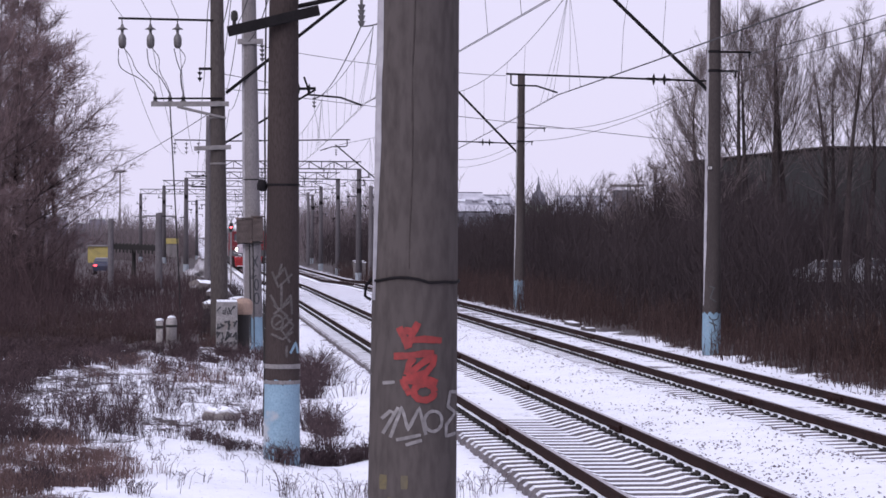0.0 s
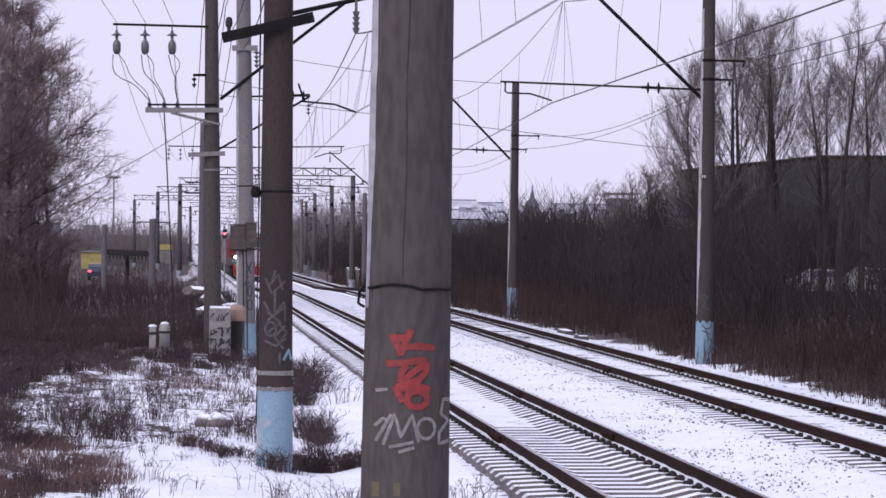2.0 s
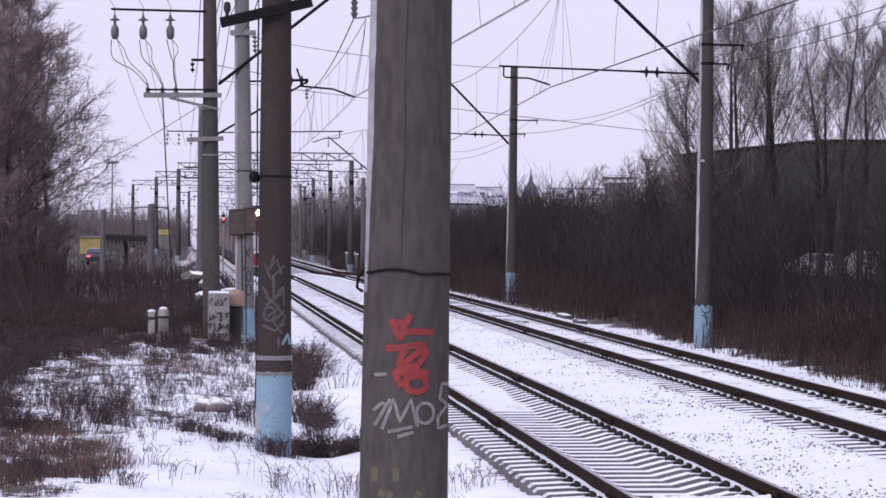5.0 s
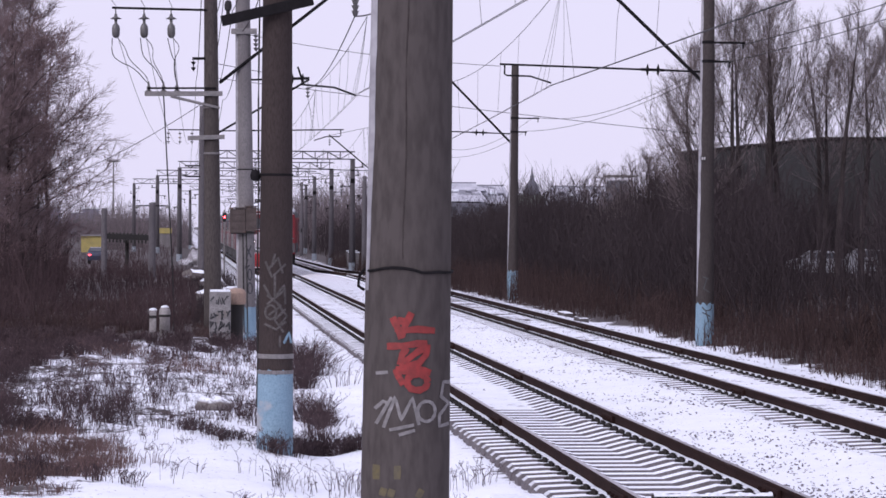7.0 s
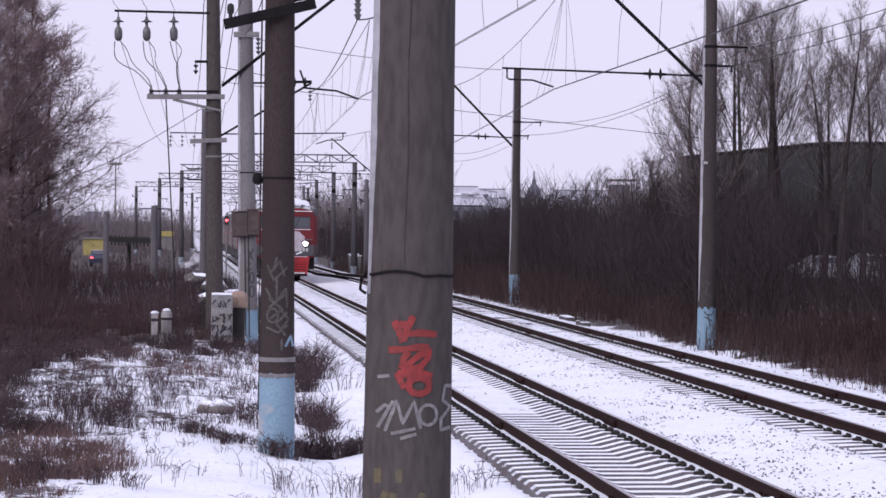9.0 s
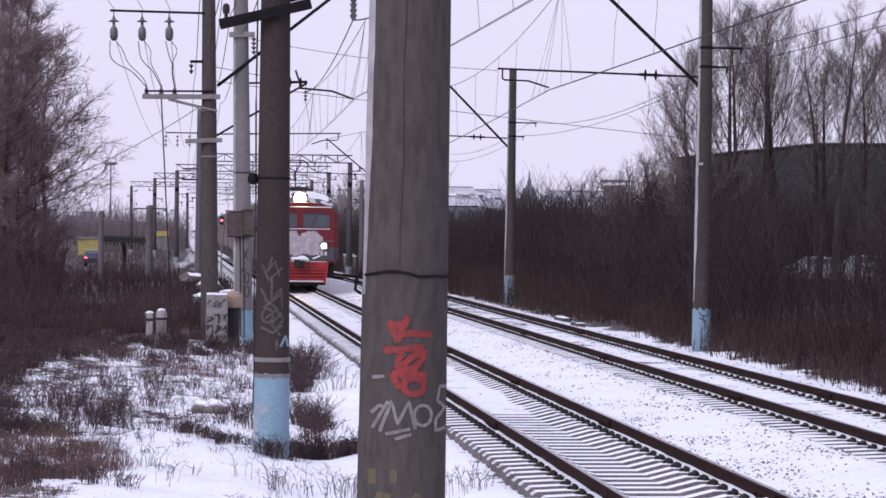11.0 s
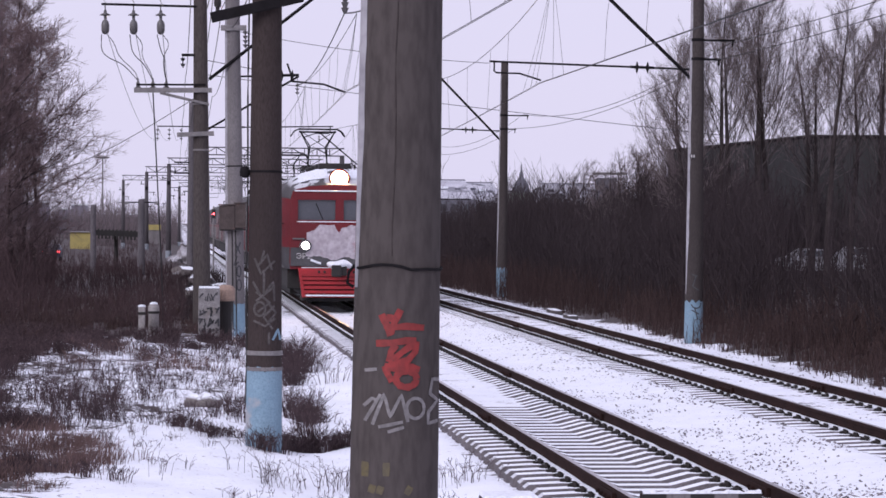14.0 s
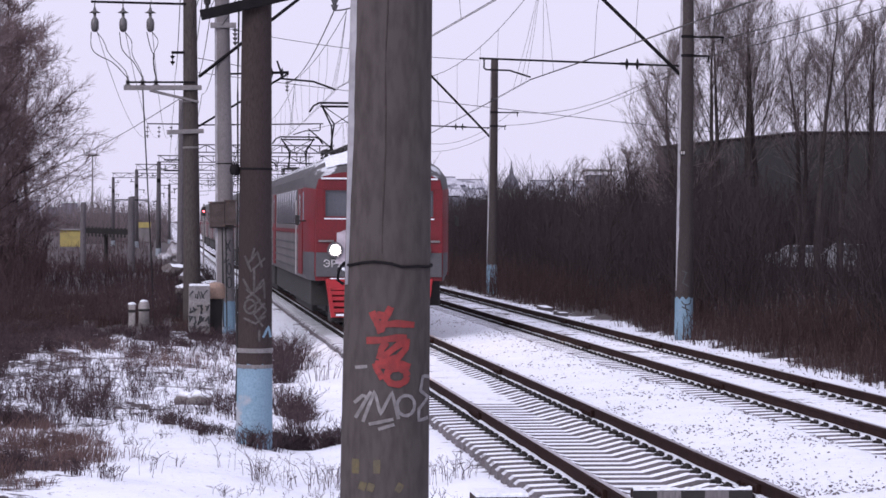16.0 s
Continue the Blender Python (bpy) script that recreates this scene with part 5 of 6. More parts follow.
# far left: canopy sign, stub masts, shed, parked car, tall lamp mast
def left_distance():
    x, y = -3.3, 142
    g = gz(x, y)
    e = empty("steel_canopy", pose(x, y, 0), "dark steel canopy with a ribbed fascia on one post", "canopy")
    bm = bmesh.new()
    rod(bm, (0, 0, g - 0.2), (0, 0, 1.7), 0.11, seg=10)
    part("post", bm, UNDER, e)
    bm = bmesh.new()
    box(bm, (0.2, 0, 1.85), (2.7, 1.6, 0.3), Matrix.Rotation(radians(2), 4, "Y"))
    roof = part("roof", bm, UNDER, e)
    for k in range(14):
        bm = bmesh.new()
        box(bm, (-1.15 + k * 0.2, -0.82, 1.85 - 0.015 * k / 2), (0.1, 0.05, 0.55))
        part("fascia_rib", bm, UNDER, e)
    for x, y, top, r in ((-4.1, 127, 3.35, 0.13), (-1.8, 134, 3.7, 0.17)):
        m, rr = mast("stub_mast", x, y, top, "short broken-off concrete mast", CONCRETE_HAZY, r, group="stub masts")
        bm = bmesh.new()
        box(bm, (0, 0, top - 0.15), (1.7 if r == 0.17 else 0.3, 0.06, 0.06))
        part("arm", bm, STEEL, m)
        if r == 0.17:
            for s in (-0.8, 0.8):
                bm = bmesh.new()
                lathe(bm, (s, 0, top - 0.28), [(0.05, 0), (0.14, 0.06), (0.05, 0.14)], 10)
                part("lamp_cap", bm, GALV, m)
    # yellow shed
    x, y = -11.8, 318
    e = empty("yellow_shed", pose(x, y, gz(x, y)), "faded yellow shed beside the road", "shed")
    g = gz(x, y)
    bm = bmesh.new()
    box(bm, (0, 0, 0.9), (2.5, 3, 2.2))
    part("wall", bm, material("faded_yellow_board", (0.42, 0.34, 0.11), (0.32, 0.27, 0.1), 2, 0.8), e)
    bm = bmesh.new()
    box(bm, (0, 0, 2.1), (2.8, 3.4, 0.16), bevel=0.04)
    part("roof", bm, GALV, e)
    e = empty("yellow_shed", pose(-3.2, 330, gz(-3, 330)), "small yellow and white kiosk by the crossing", "shed")
    bm = bmesh.new()
    box(bm, (0, 0, 2.1), (2.6, 2, 0.7))
    part("fascia", bm, bpy.data.materials["faded_yellow_board"], e)
    bm = bmesh.new()
    box(bm, (0, 0, 0.9), (2.4, 1.8, 1.9))
    part("wall", bm, CONCRETE_PALE, e)
    # tall lamp mast far off
    e = empty("lamp_mast", pose(-24.4, 850, 0), "tall thin lighting mast with a round head", "lamp mast")
    bm = bmesh.new()
    rod(bm, (0, 0, -3), (0, 0, 24), 0.34, 0.2, seg=8)
    part("shaft", bm, GALV, e)
    bm = bmesh.new()
    lathe(bm, (0, 0, 23.6), [(0.5, 0), (2.5, 0.35), (2.5, 0.55), (0.6, 1.1)], 16)
    part("lamp_ring", bm, GALV, e)
    # far grey buildings
    for x, y, w, h, c in ((-38, 620, 14, 9, 0.26), (-24, 640, 3.4, 8.6, 0.30), (-27.5, 650, 4.5, 7.6, 0.30), (-20, 700, 26, 6.5, 0.34), (-60, 560, 26, 8, 0.2)):
        e = empty("far_building", pose(x, y, -2), "hazy grey block far beyond the crossing", "building", "far buildings")
        bm = bmesh.new()
        box(bm, (0, 0, h / 2), (w, 14, h))
        # Haze over the distance is painted into this light grey-blue wall.
        nm = "hazed_far_wall"
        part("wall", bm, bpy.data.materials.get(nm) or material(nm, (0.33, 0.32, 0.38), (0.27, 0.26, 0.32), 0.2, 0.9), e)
        for i in range(max(2, int(w / 3))):
            for j in range(max(1, int(h / 3.2))):
                bm = bmesh.new()
                box(bm, (-w / 2 + 1.8 + i * 3, -7.02, 2 + j * 3.1), (1.4, 0.1, 1.5))
                part("window", bm, GLASS_DARK, e)
        bm = bmesh.new()
        box(bm, (0, 0, h + 0.15), (w + 0.5, 14.5, 0.3))
        part("roof", bm, SNOW, e)


left_distance()


CAR_RED = material("burning_tail_lamp", (0.6, 0.02, 0.02), (0.6, 0.02, 0.02), 1, 0.3, bump=0, glow=(1, 0.06, 0.07), power=6)


def parked_car(name, x, y, paint, label, turn=0, lit=True):
    e = empty(name, pose(x, y, gz(x, y), 0, 0, turn), label, "car")
    bm = bmesh.new()
    side = [(-2.1, 0.35), (-2.15, 0.75), (-2.0, 0.95), (-1.55, 1.02), (-1.1, 1.42), (0.3, 1.46), (1.0, 1.0), (1.9, 0.85), (2.1, 0.6), (2.05, 0.35)]
    a = [bm.verts.new((-0.82 if 1.1 > z else -0.66, yy, z)) for yy, z in side]
    b = [bm.verts.new((0.82 if 1.1 > z else 0.66, yy, z)) for yy, z in side]
    n = len(side)
    for k in range(n):
        bm.faces.new((a[k], a[(k + 1) % n], b[(k + 1) % n], b[k]))
    bm.faces.new(a[::-1]); bm.faces.new(b)
    bmesh.ops.recalc_face_normals(bm, faces=bm.faces)
    part("body", bm, paint, e)
    bm = bmesh.new()
    box(bm, (0, -1.34, 1.23), (1.2, 0.04, 0.34), Matrix.Rotation(radians(-48), 4, "X"))
    for s in (-1, 1):
        box(bm, (s * 0.745, -0.35, 1.2), (0.03, 1.3, 0.3), Matrix.Rotation(radians(s * -18), 4, "Y"))
    part("glass", bm, GLASS_DARK, e)
    for sx in (-0.72, 0.72):
        for yy in (-1.3, 1.3):
            bm = bmesh.new()
            rod(bm, (sx - 0.1, yy, 0.31), (sx + 0.1, yy, 0.31), 0.31, seg=18)
            part("wheel", bm, UNDER, e)
    if lit:
        for sx in (-0.62, 0.62):
            bm = bmesh.new()
            box(bm, (sx, -2.12, 0.8), (0.24, 0.08, 0.13), bevel=0.02)
            part("tail_lamp", bm, CAR_RED, e, "burning red tail lamp")
    return e


CAR_BLUE = material("dark_blue_car_paint", (0.05, 0.055, 0.09), (0.04, 0.045, 0.07), 3, 0.3, bump=0)
CAR_WHITE = material("snowy_white_car_paint", (0.36, 0.36, 0.38), (0.28, 0.28, 0.3), 3, 0.4, bump=0)
road_car = parked_car("waiting_car", -8.9, 222, CAR_BLUE, "dark blue car with burning red tail lamps")
parked_car("parked_car", 31.5, 124, CAR_WHITE, "snowy white car parked behind the brushwood", 78, False)
parked_car("parked_car", 34.5, 126, CAR_WHITE, "second snowy white car parked behind the brushwood", 80, False)


# ---- right: long hall, roofs, church far away ----
def right_distance():
    hall = material("dark_grey_hall_sheeting", (0.022, 0.0215, 0.0222), (0.0175, 0.017, 0.0176), 0.15, 0.8, bump=0.1, fine=3, stretch=(1, 1, 0.2))
    e = empty("industrial_hall", pose(38.9, 197.1, 0), "long dark grey-green industrial hall with a low curved roof", "building")
    pts = [(0, 0), (3.7, -30.5), (16, -46), (60, -46), (60, 0)]
    top = [8.45, 8.6, 8.2, 8.2, 8.45]
    bm = bmesh.new()
    a = [bm.verts.new((x, y, -0.5)) for x, y in pts]
    b = [bm.verts.new((x, y, t)) for (x, y), t in zip(pts, top)]
    for k in range(5):
        bm.faces.new((a[k], a[(k + 1) % 5], b[(k + 1) % 5], b[k]))
    bm.faces.new(b); bm.faces.new(a[::-1])
    bmesh.ops.recalc_face_normals(bm, faces=bm.faces)
    part("wall", bm, hall, e)
    for (x0, y0), (x1, y1), z0, z1 in ((pts[0], pts[1], 8.45, 8.6), (pts[1], pts[2], 8.6, 8.2)):
        bm = bmesh.new()
        tube(bm, [(x0, y0, z0 + 0.05), (x1, y1, z1 + 0.05)], 0.14, 6)
        part("eaves", bm, STEEL, e)
    e = empty("lattice_tower", pose(73.7, 330, 0), "thin lattice tower behind the trees", "tower")
    bm = bmesh.new()
    for sx in (-1, 1):
        rod(bm, (sx * 0.7, 0, 0), (sx * 0.5, 0, 18), 0.07, seg=5)
    for k in range(12):
        tube(bm, [(-0.7, 0, k * 1.5), (0.7, 0, k * 1.5 + 1.5)], 0.05, 4)
        tube(bm, [(0.7, 0, k * 1.5), (-0.7, 0, k * 1.5 + 1.5)], 0.05, 4)
    part("lattice", bm, STEEL, e)
    # Far walls and dome carry the haze in their lighter colour.
    wall = material("haze_blue_far_wall", (0.2, 0.2, 0.235), (0.165, 0.165, 0.195), 0.1, 0.9)
    roof_snow = material("thin_snow_on_roofing", (0.6, 0.6, 0.66), (0.4, 0.4, 0.45), 0.25, 0.85, bump=0.2, third=(0.2, 0.2, 0.23), third_at=0.58)
    for x, y, w, h, d in ((58, 600, 11, 13.0, 30), (70, 610, 7, 12.6, 30), (88, 605, 9, 12.4, 30), (99, 620, 12, 12.6, 30)):
        e = empty("far_building", pose(x + w / 2, y, 0), "far factory building under a snowy roof", "building", "far buildings")
        bm = bmesh.new()
        box(bm, (0, 0, h / 2 - 2.6), (w + 2, d - 0.4, h - 4.2))
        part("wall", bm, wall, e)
        bm = bmesh.new()
        v = [bm.verts.new(p) for p in ((-w / 2 - 1, -d / 2, h - 4.4), (w / 2 + 1, -d / 2, h - 4.4), (w / 2, 0, h + 0.2), (-w / 2, 0, h + 0.2), (w / 2 + 1, d / 2, h - 4.4), (-w / 2 - 1, d / 2, h - 4.4))]
        for f in ((0, 1, 2, 3), (3, 2, 4, 5), (1, 4, 2), (0, 3, 5), (1, 0, 5, 4)):
            bm.faces.new([v[i] for i in f])
        roof = part("roof", bm, roof_snow, e, "thin grey snow over a dark roof")
        bm = bmesh.new()
        box(bm, (0, 0, h + 0.25), (w + 0.2, 0.5, 0.24))
        part("ridge", bm, wall, roof)
        for i in range(3):
            bm = bmesh.new()
            box(bm, (-w / 2 + (i + 0.6) * w / 3.4, -d / 4, h - 1.45 - 0.3 * i), (1.2 + 0.7 * (i % 2), 1.4, 0.55), bevel=0.05)
            part("skylight", bm, wall if i != 1 else SNOW, roof)
        for i in range(4):
            bm = bmesh.new()
            box(bm, (-w / 2 + (i + 0.5) * w / 4, -d / 2 - 0.05, h - 6.4), (1.3, 0.2, 1.4))
            part("window", bm, GLASS_DARK, e)
    e = empty("church", pose(124, 900, 2.0), "hazy church dome with a slim spire", "church")
    bm = bmesh.new()
    lathe(bm, (0, 0, 0), [(3.3, 0), (3.3, 12.6), (2.7, 13.4), (2.6, 15.0), (1.9, 16.4), (1.0, 17.4), (0.8, 18.2), (0.8, 19), (0.4, 19.8), (0.15, 22.6)], 18)
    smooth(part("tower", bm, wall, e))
    bm = bmesh.new()
    box(bm, (0, 0, 5), (9, 10, 14.5))
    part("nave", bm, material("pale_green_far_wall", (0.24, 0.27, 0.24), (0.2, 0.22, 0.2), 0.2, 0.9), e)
    e = empty("flat_roof_tower", pose(70, 400, 0), "grey flat-roofed block above the bushes", "building")
    bm = bmesh.new()
    box(bm, (-1.1, 0, 4.7), (2.9, 3, 11))
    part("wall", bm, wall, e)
    bm = bmesh.new()
    box(bm, (-0.6, 0, 10.9), (4.6, 4, 0.35))
    part("roof", bm, GALV, e)


right_distance()


# low slabs and crossing panels beside and between the rails
def small_slabs():
    for x, y, s in ((11.75, 77.5, (0.34, 0.5, 0.17)), (11.8, 74.6, (0.32, 0.45, 0.17))):
        bm = bmesh.new()
        box(bm, (x, y, gz(x, y) + 0.05), s, Matrix.Rotation(0.3, 4, "Z") @ Matrix.Rotation(0.12, 4, "X"), bevel=0.05)
        tagged(part("concrete_slab", bm, material("snowy_concrete", (0.12, 0.11, 0.11), (0.09, 0.08, 0.08), 4, 0.9, snow=0.5) if x < 11.78 else bpy.data.materials["snowy_concrete"]), "snow-topped concrete slab lying beside the track", "slab", "loose slabs")
    y = 23.35
    e = empty("crossing_panel", pose(T1 - 0.03, y, 0), "crossing panel between the rails with a black and white striped edge", "crossing panel", "crossing panels")
    bm = bmesh.new()
    box(bm, (0, 0.08, -0.12), (1.15, 0.14, 0.19), bevel=0.012)
    part("panel", bm, CONCRETE_DARK, e)
    bm = bmesh.new()
    rows = []
    for i in range(31):
        x = -0.57 + i * 0.038
        h = 0.012 + 0.008 * math.sin(i * 0.9) + 0.006 * math.sin(i * 2.3 + 1)
        rows.append([bm.verts.new(q) for q in ((x, 0.004, -0.025), (x, 0.02, -0.02 + h), (x, 0.11, -0.018 + h), (x, 0.15, -0.025))])
    for a, b in zip(rows, rows[1:]):
        for k in range(3):
            bm.faces.new((a[k], b[k], b[k + 1], a[k + 1]))
    bmesh.ops.recalc_face_normals(bm, faces=bm.faces)
    part("snow_cap", bm, SNOW, e)
    for k in range(5):
        bm = bmesh.new()
        box(bm, (-0.46 + k * 0.23, 0.006, -0.12), (0.23, 0.012, 0.18))
        part("stripe", bm, UNDER if k % 2 == 0 else CONCRETE_PALE, e)
    e = empty("crossing_panel", pose(T1 - 1.88, y, 0), "dark crossing block outside the rail with snow on top", "crossing panel", "crossing panels")
    bm = bmesh.new()
    box(bm, (0, 0, -0.18), (0.5, 0.5, 0.26), bevel=0.015)
    part("block", bm, CONCRETE_DARK, e)
    bm = bmesh.new()
    box(bm, (0, 0, -0.035), (0.5, 0.5, 0.04), bevel=0.015)
    part("snow_cap", bm, SNOW, e)
    x, y = 0.45, 39.2
    bm = bmesh.new()
    bmesh.ops.create_icosphere(bm, subdivisions=3, radius=0.26)
    for v in bm.verts:
        v.co = Vector((x + v.co.x * 1.2, y + v.co.y, gz(x, y) + 0.05 + v.co.z * 0.55 + 0.02 * math.sin(v.co.x * 30)))
    tagged(smooth(part("snowy_stone", bm, material("snowy_stone", (0.2, 0.18, 0.17), (0.15, 0.13, 0.13), 4, 0.9, snow=0.9))), "rounded stone with a cap of snow", "stone")
    for x, y in ((12.35, 186), (12.85, 196)):
        e = empty("relay_cabinet", pose(x, y, gz(x, y)), "pale grey relay cabinet beside the track", "cabinet", "relay cabinets")
        bm = bmesh.new()
        box(bm, (0, 0, 0.7), (0.75, 0.5, 1.4), bevel=0.03)
        part("body", bm, CONCRETE_PALE, e)
        bm = bmesh.new()
        box(bm, (0, 0, 1.43), (0.85, 0.6, 0.07), bevel=0.02)
        part("lid", bm, SNOW, e)
    bm = bmesh.new()
    bmesh.ops.create_icosphere(bm, subdivisions=4, radius=1.0)
    for v in bm.verts:
        n = 1 + 0.2 * math.sin(v.co.x * 5 + v.co.z * 3) + 0.14 * math.sin(v.co.y * 9 + v.co.z * 7) + 0.08 * math.sin(v.co.x * 17)
        v.co = Vector((0.9 + v.co.x * 1.15 * n, 205 + v.co.y * 3 * n, -0.75 + v.co.z * 1.25 * n))
    tagged(smooth(part("snow_heap", bm, material("dirty_snow", (0.55, 0.55, 0.58), (0.28, 0.26, 0.28), 1.3, 0.9, third=(0.1, 0.088, 0.088), third_at=0.53))), "dirty heap of cleared snow beside the track", "snow heap")

    rng = random.Random(12)
    for x, y, r in ((1.0, 76, 0.3), (1.7, 82, 0.36), (1.35, 88, 0.4), (1.9, 74.5, 0.26), (0.9, 95, 0.45), (1.75, 104, 0.5), (1.2, 118, 0.55), (0.6, 130, 0.6)):
        bm = bmesh.new()
        bmesh.ops.create_icosphere(bm, subdivisions=2, radius=r)
        for v in bm.verts:
            k = rng.uniform(0.75, 1.2)
            v.co = Vector((x + v.co.x * 1.3 * k, y + v.co.y * k, gz(x, y) + r * 0.3 + v.co.z * 0.75 * k))
        tagged(part("rubble_lump", bm, bpy.data.materials["snowy_stone"]), "broken lump of rubble capped with snow", "rubble", "rubble lumps")


small_slabs()


# ---- trees, brushwood and dead weeds ----
def bare_tree(x, y, height, seed, limbs=20, spread=0.5, up=0.55, start=0.25, twig_mat=None, trunk_r=0.17, twiglets=3, forks=7, label="tall bare tree with fine upright twigs", wide=1.0, reach=1.0, tight=1.0, fine=1.0):
    """Trunk, limbs, branches and twigs grown by chance, each bending upwards."""
    rng = np.random.default_rng(seed)
    e = empty("bare_tree", pose(x, y, gz(x, y) - 0.1), label, "tree", "bare trees")
    P0, P1, R0, R1 = [], [], [], []

    def grow(p, d, length, r, n, r_end):
        pts = [p]
        for i in range(n):
            d = d + rng.normal(0, 0.07, 3)
            d[2] += 0.10 * up
            d /= np.linalg.norm(d)
            q = p + d * length / n
            P0.append(p); P1.append(q)
            R0.append(r + (r_end - r) * i / n); R1.append(r + (r_end - r) * (i + 1) / n)
            p = q
            pts.append(p)
        return pts, d

    def side(d, ang):
        u = np.cross(d, rng.normal(0, 1, 3))
        u /= np.linalg.norm(u) + 1e-9
        return d * math.cos(ang) + u * math.sin(ang)

    # trunk
    pts = [np.array([0, 0, 0.0])]
    d = np.array([rng.normal(0, 0.03), rng.normal(0, 0.03), 1.0])
    n = 14
    for i in range(n):
        d = d * 0.8 + np.array([*rng.normal(0, 0.03, 2), 0.2])
        d /= np.linalg.norm(d)
        pts.append(pts[-1] + d * height / n)
    bm = bmesh.new()
    for i in range(n):
        rod(bm, pts[i], pts[i + 1], max(trunk_r * (1 - i / n) ** 0.8, 0.02), max(trunk_r * (1 - (i + 1) / n) ** 0.8, 0.012), 8, caps=i == 0)
    smooth(part("trunk", bm, BARK, e))
    for k in range(limbs):
        f = start + (0.96 - start) * ((k + rng.random()) / limbs)
        i = min(int(f * n), n - 1)
        p = pts[i] + (pts[i + 1] - pts[i]) * (f * n - i)
        a = rng.random() * math.tau
        tilt = spread * (0.8 + 0.5 * rng.random())
        dd = np.array([math.cos(a) * math.sin(tilt) * wide, math.sin(a) * math.sin(tilt) * wide, math.cos(tilt)])
        dd /= np.linalg.norm(dd)
        ln = reach * height * (0.42 * (1 - f) + 0.12) * (0.8 + 0.4 * rng.random())
        lp, ld = grow(p, dd, ln, trunk_r * 0.3 * (1.1 - f) * fine, 5, 0.01 * fine)
        for j in range(forks):
            g = 0.15 + 0.85 * (j + rng.random()) / forks
            m = min(int(g * 5), 4)
            q = lp[m] + (lp[m + 1] - lp[m]) * (g * 5 - m)
            bd = side((lp[m + 1] - lp[m]) / np.linalg.norm(lp[m + 1] - lp[m]), tight * (0.45 + 0.3 * rng.random()))
            bp, bd = grow(q, bd, ln * (0.5 - 0.25 * g), 0.012 * fine, 3, 0.007 * fine)
            for w in range(5):
                h = (w + rng.random()) / 5 * 3
                m2 = min(int(h), 2)
                q2 = bp[m2] + (bp[m2 + 1] - bp[m2]) * (h - m2)
                tp, td = grow(q2, side(bd, tight * (0.5 + 0.3 * rng.random())), ln * 0.16 + 0.12, 0.0075 * fine, 2, 0.005 * fine)
                for z in range(twiglets):
                    grow(tp[rng.integers(0, 2)], side(td, 0.5), 0.22 + 0.25 * rng.random(), 0.005 * fine, 1, 0.003 * fine)
    P0, P1, R0, R1 = np.array(P0), np.array(P1), np.array(R0), np.array(R1)
    thick = R0 > 0.0125
    tagged(sticks("limbwork", P0[thick], P1[thick], R0[thick], R1[thick], LIMB, e), kind="stuff")
    tagged(sticks("crown", P0[~thick], P1[~thick], R0[~thick], R1[~thick], twig_mat or TWIG, e), kind="stuff")
    return e


# right: tall upright trees before the hall
GREY_TWIG = material("grey_brown_twigs", (0.21, 0.175, 0.175), (0.16, 0.13, 0.13), 1, 0.95, bump=0, island=0.4)
for i, (x, y, h, sp, st) in enumerate(((25.2, 115, 12.6, 0.5, 0.40), (25.6, 115.4, 12.2, 0.5, 0.42), (27.05, 115, 12.9, 0.55, 0.40), (27.5, 116, 12.3, 0.55, 0.42), (30.3, 115, 12.6, 0.58, 0.42), (31.9, 117, 11.2, 0.55, 0.42),
                                       (23.9, 117, 11.0, 0.65, 0.28), (33.4, 116, 12.2, 0.55, 0.4), (23.6, 115, 8.5, 0.85, 0.25), (28.9, 124, 11.2, 0.5, 0.35), (34.6, 122, 12.0, 0.5, 0.35), (32.2, 126, 12.4, 0.55, 0.3), (26.2, 127, 11.0, 0.5, 0.3), (30.8, 120, 10.2, 0.55, 0.35))):
    bare_tree(x, y, h, 100 + i, limbs=21, spread=sp, up=0.8, start=st, twig_mat=GREY_TWIG, trunk_r=0.18, forks=7, tight=0.72, fine=0.8, label="tall bare tree with fine upright branches")
for i, (x, y, h) in enumerate(((26.5, 140, 6.6), (27.8, 150, 7.0), (24.2, 136, 6.0), (22.5, 131, 5.2), (24.5, 150, 6.0), (25.6, 137, 6.2), (29.5, 152, 7.2), (23.4, 134, 5.6), (28.6, 146, 6.4))):
    bare_tree(x, y, h, 140 + i, limbs=9, spread=0.5, up=0.8, start=0.3, forks=5, twiglets=2, twig_mat=GREY_TWIG, trunk_r=0.1, label="low spreading bare tree above the brushwood")

# left: dense twiggy trees
for i, (x, y, h, lim, st) in enumerate(((-8.0, 98, 15.5, 30, 0.25), (-7.2, 103, 14.5, 30, 0.25), (-8.8, 104, 15, 30, 0.25), (-6.5, 106, 12.6, 30, 0.25), (-6.1, 110, 11.0, 28, 0.25), (-9.3, 97, 14.5, 30, 0.2), (-7.7, 101, 12.5, 30, 0.2), (-6.9, 99, 10.5, 30, 0.2),
                                         (-7.4, 100, 8.6, 26, 0.08), (-6.6, 104, 7.6, 26, 0.08), (-8.4, 97, 9.0, 26, 0.08), (-9.4, 100, 9.5, 24, 0.08), (-6.5, 108, 5.6, 24, 0.06), (-7.8, 94, 6.5, 24, 0.06), (-9.0, 92, 7.5, 22, 0.06))):
    bare_tree(x, y, h, 200 + i, limbs=lim, spread=0.9, up=0.4, start=st, trunk_r=0.11, twiglets=5, forks=8, reach=0.7, label="dense twiggy bare tree with reddish brown branches")


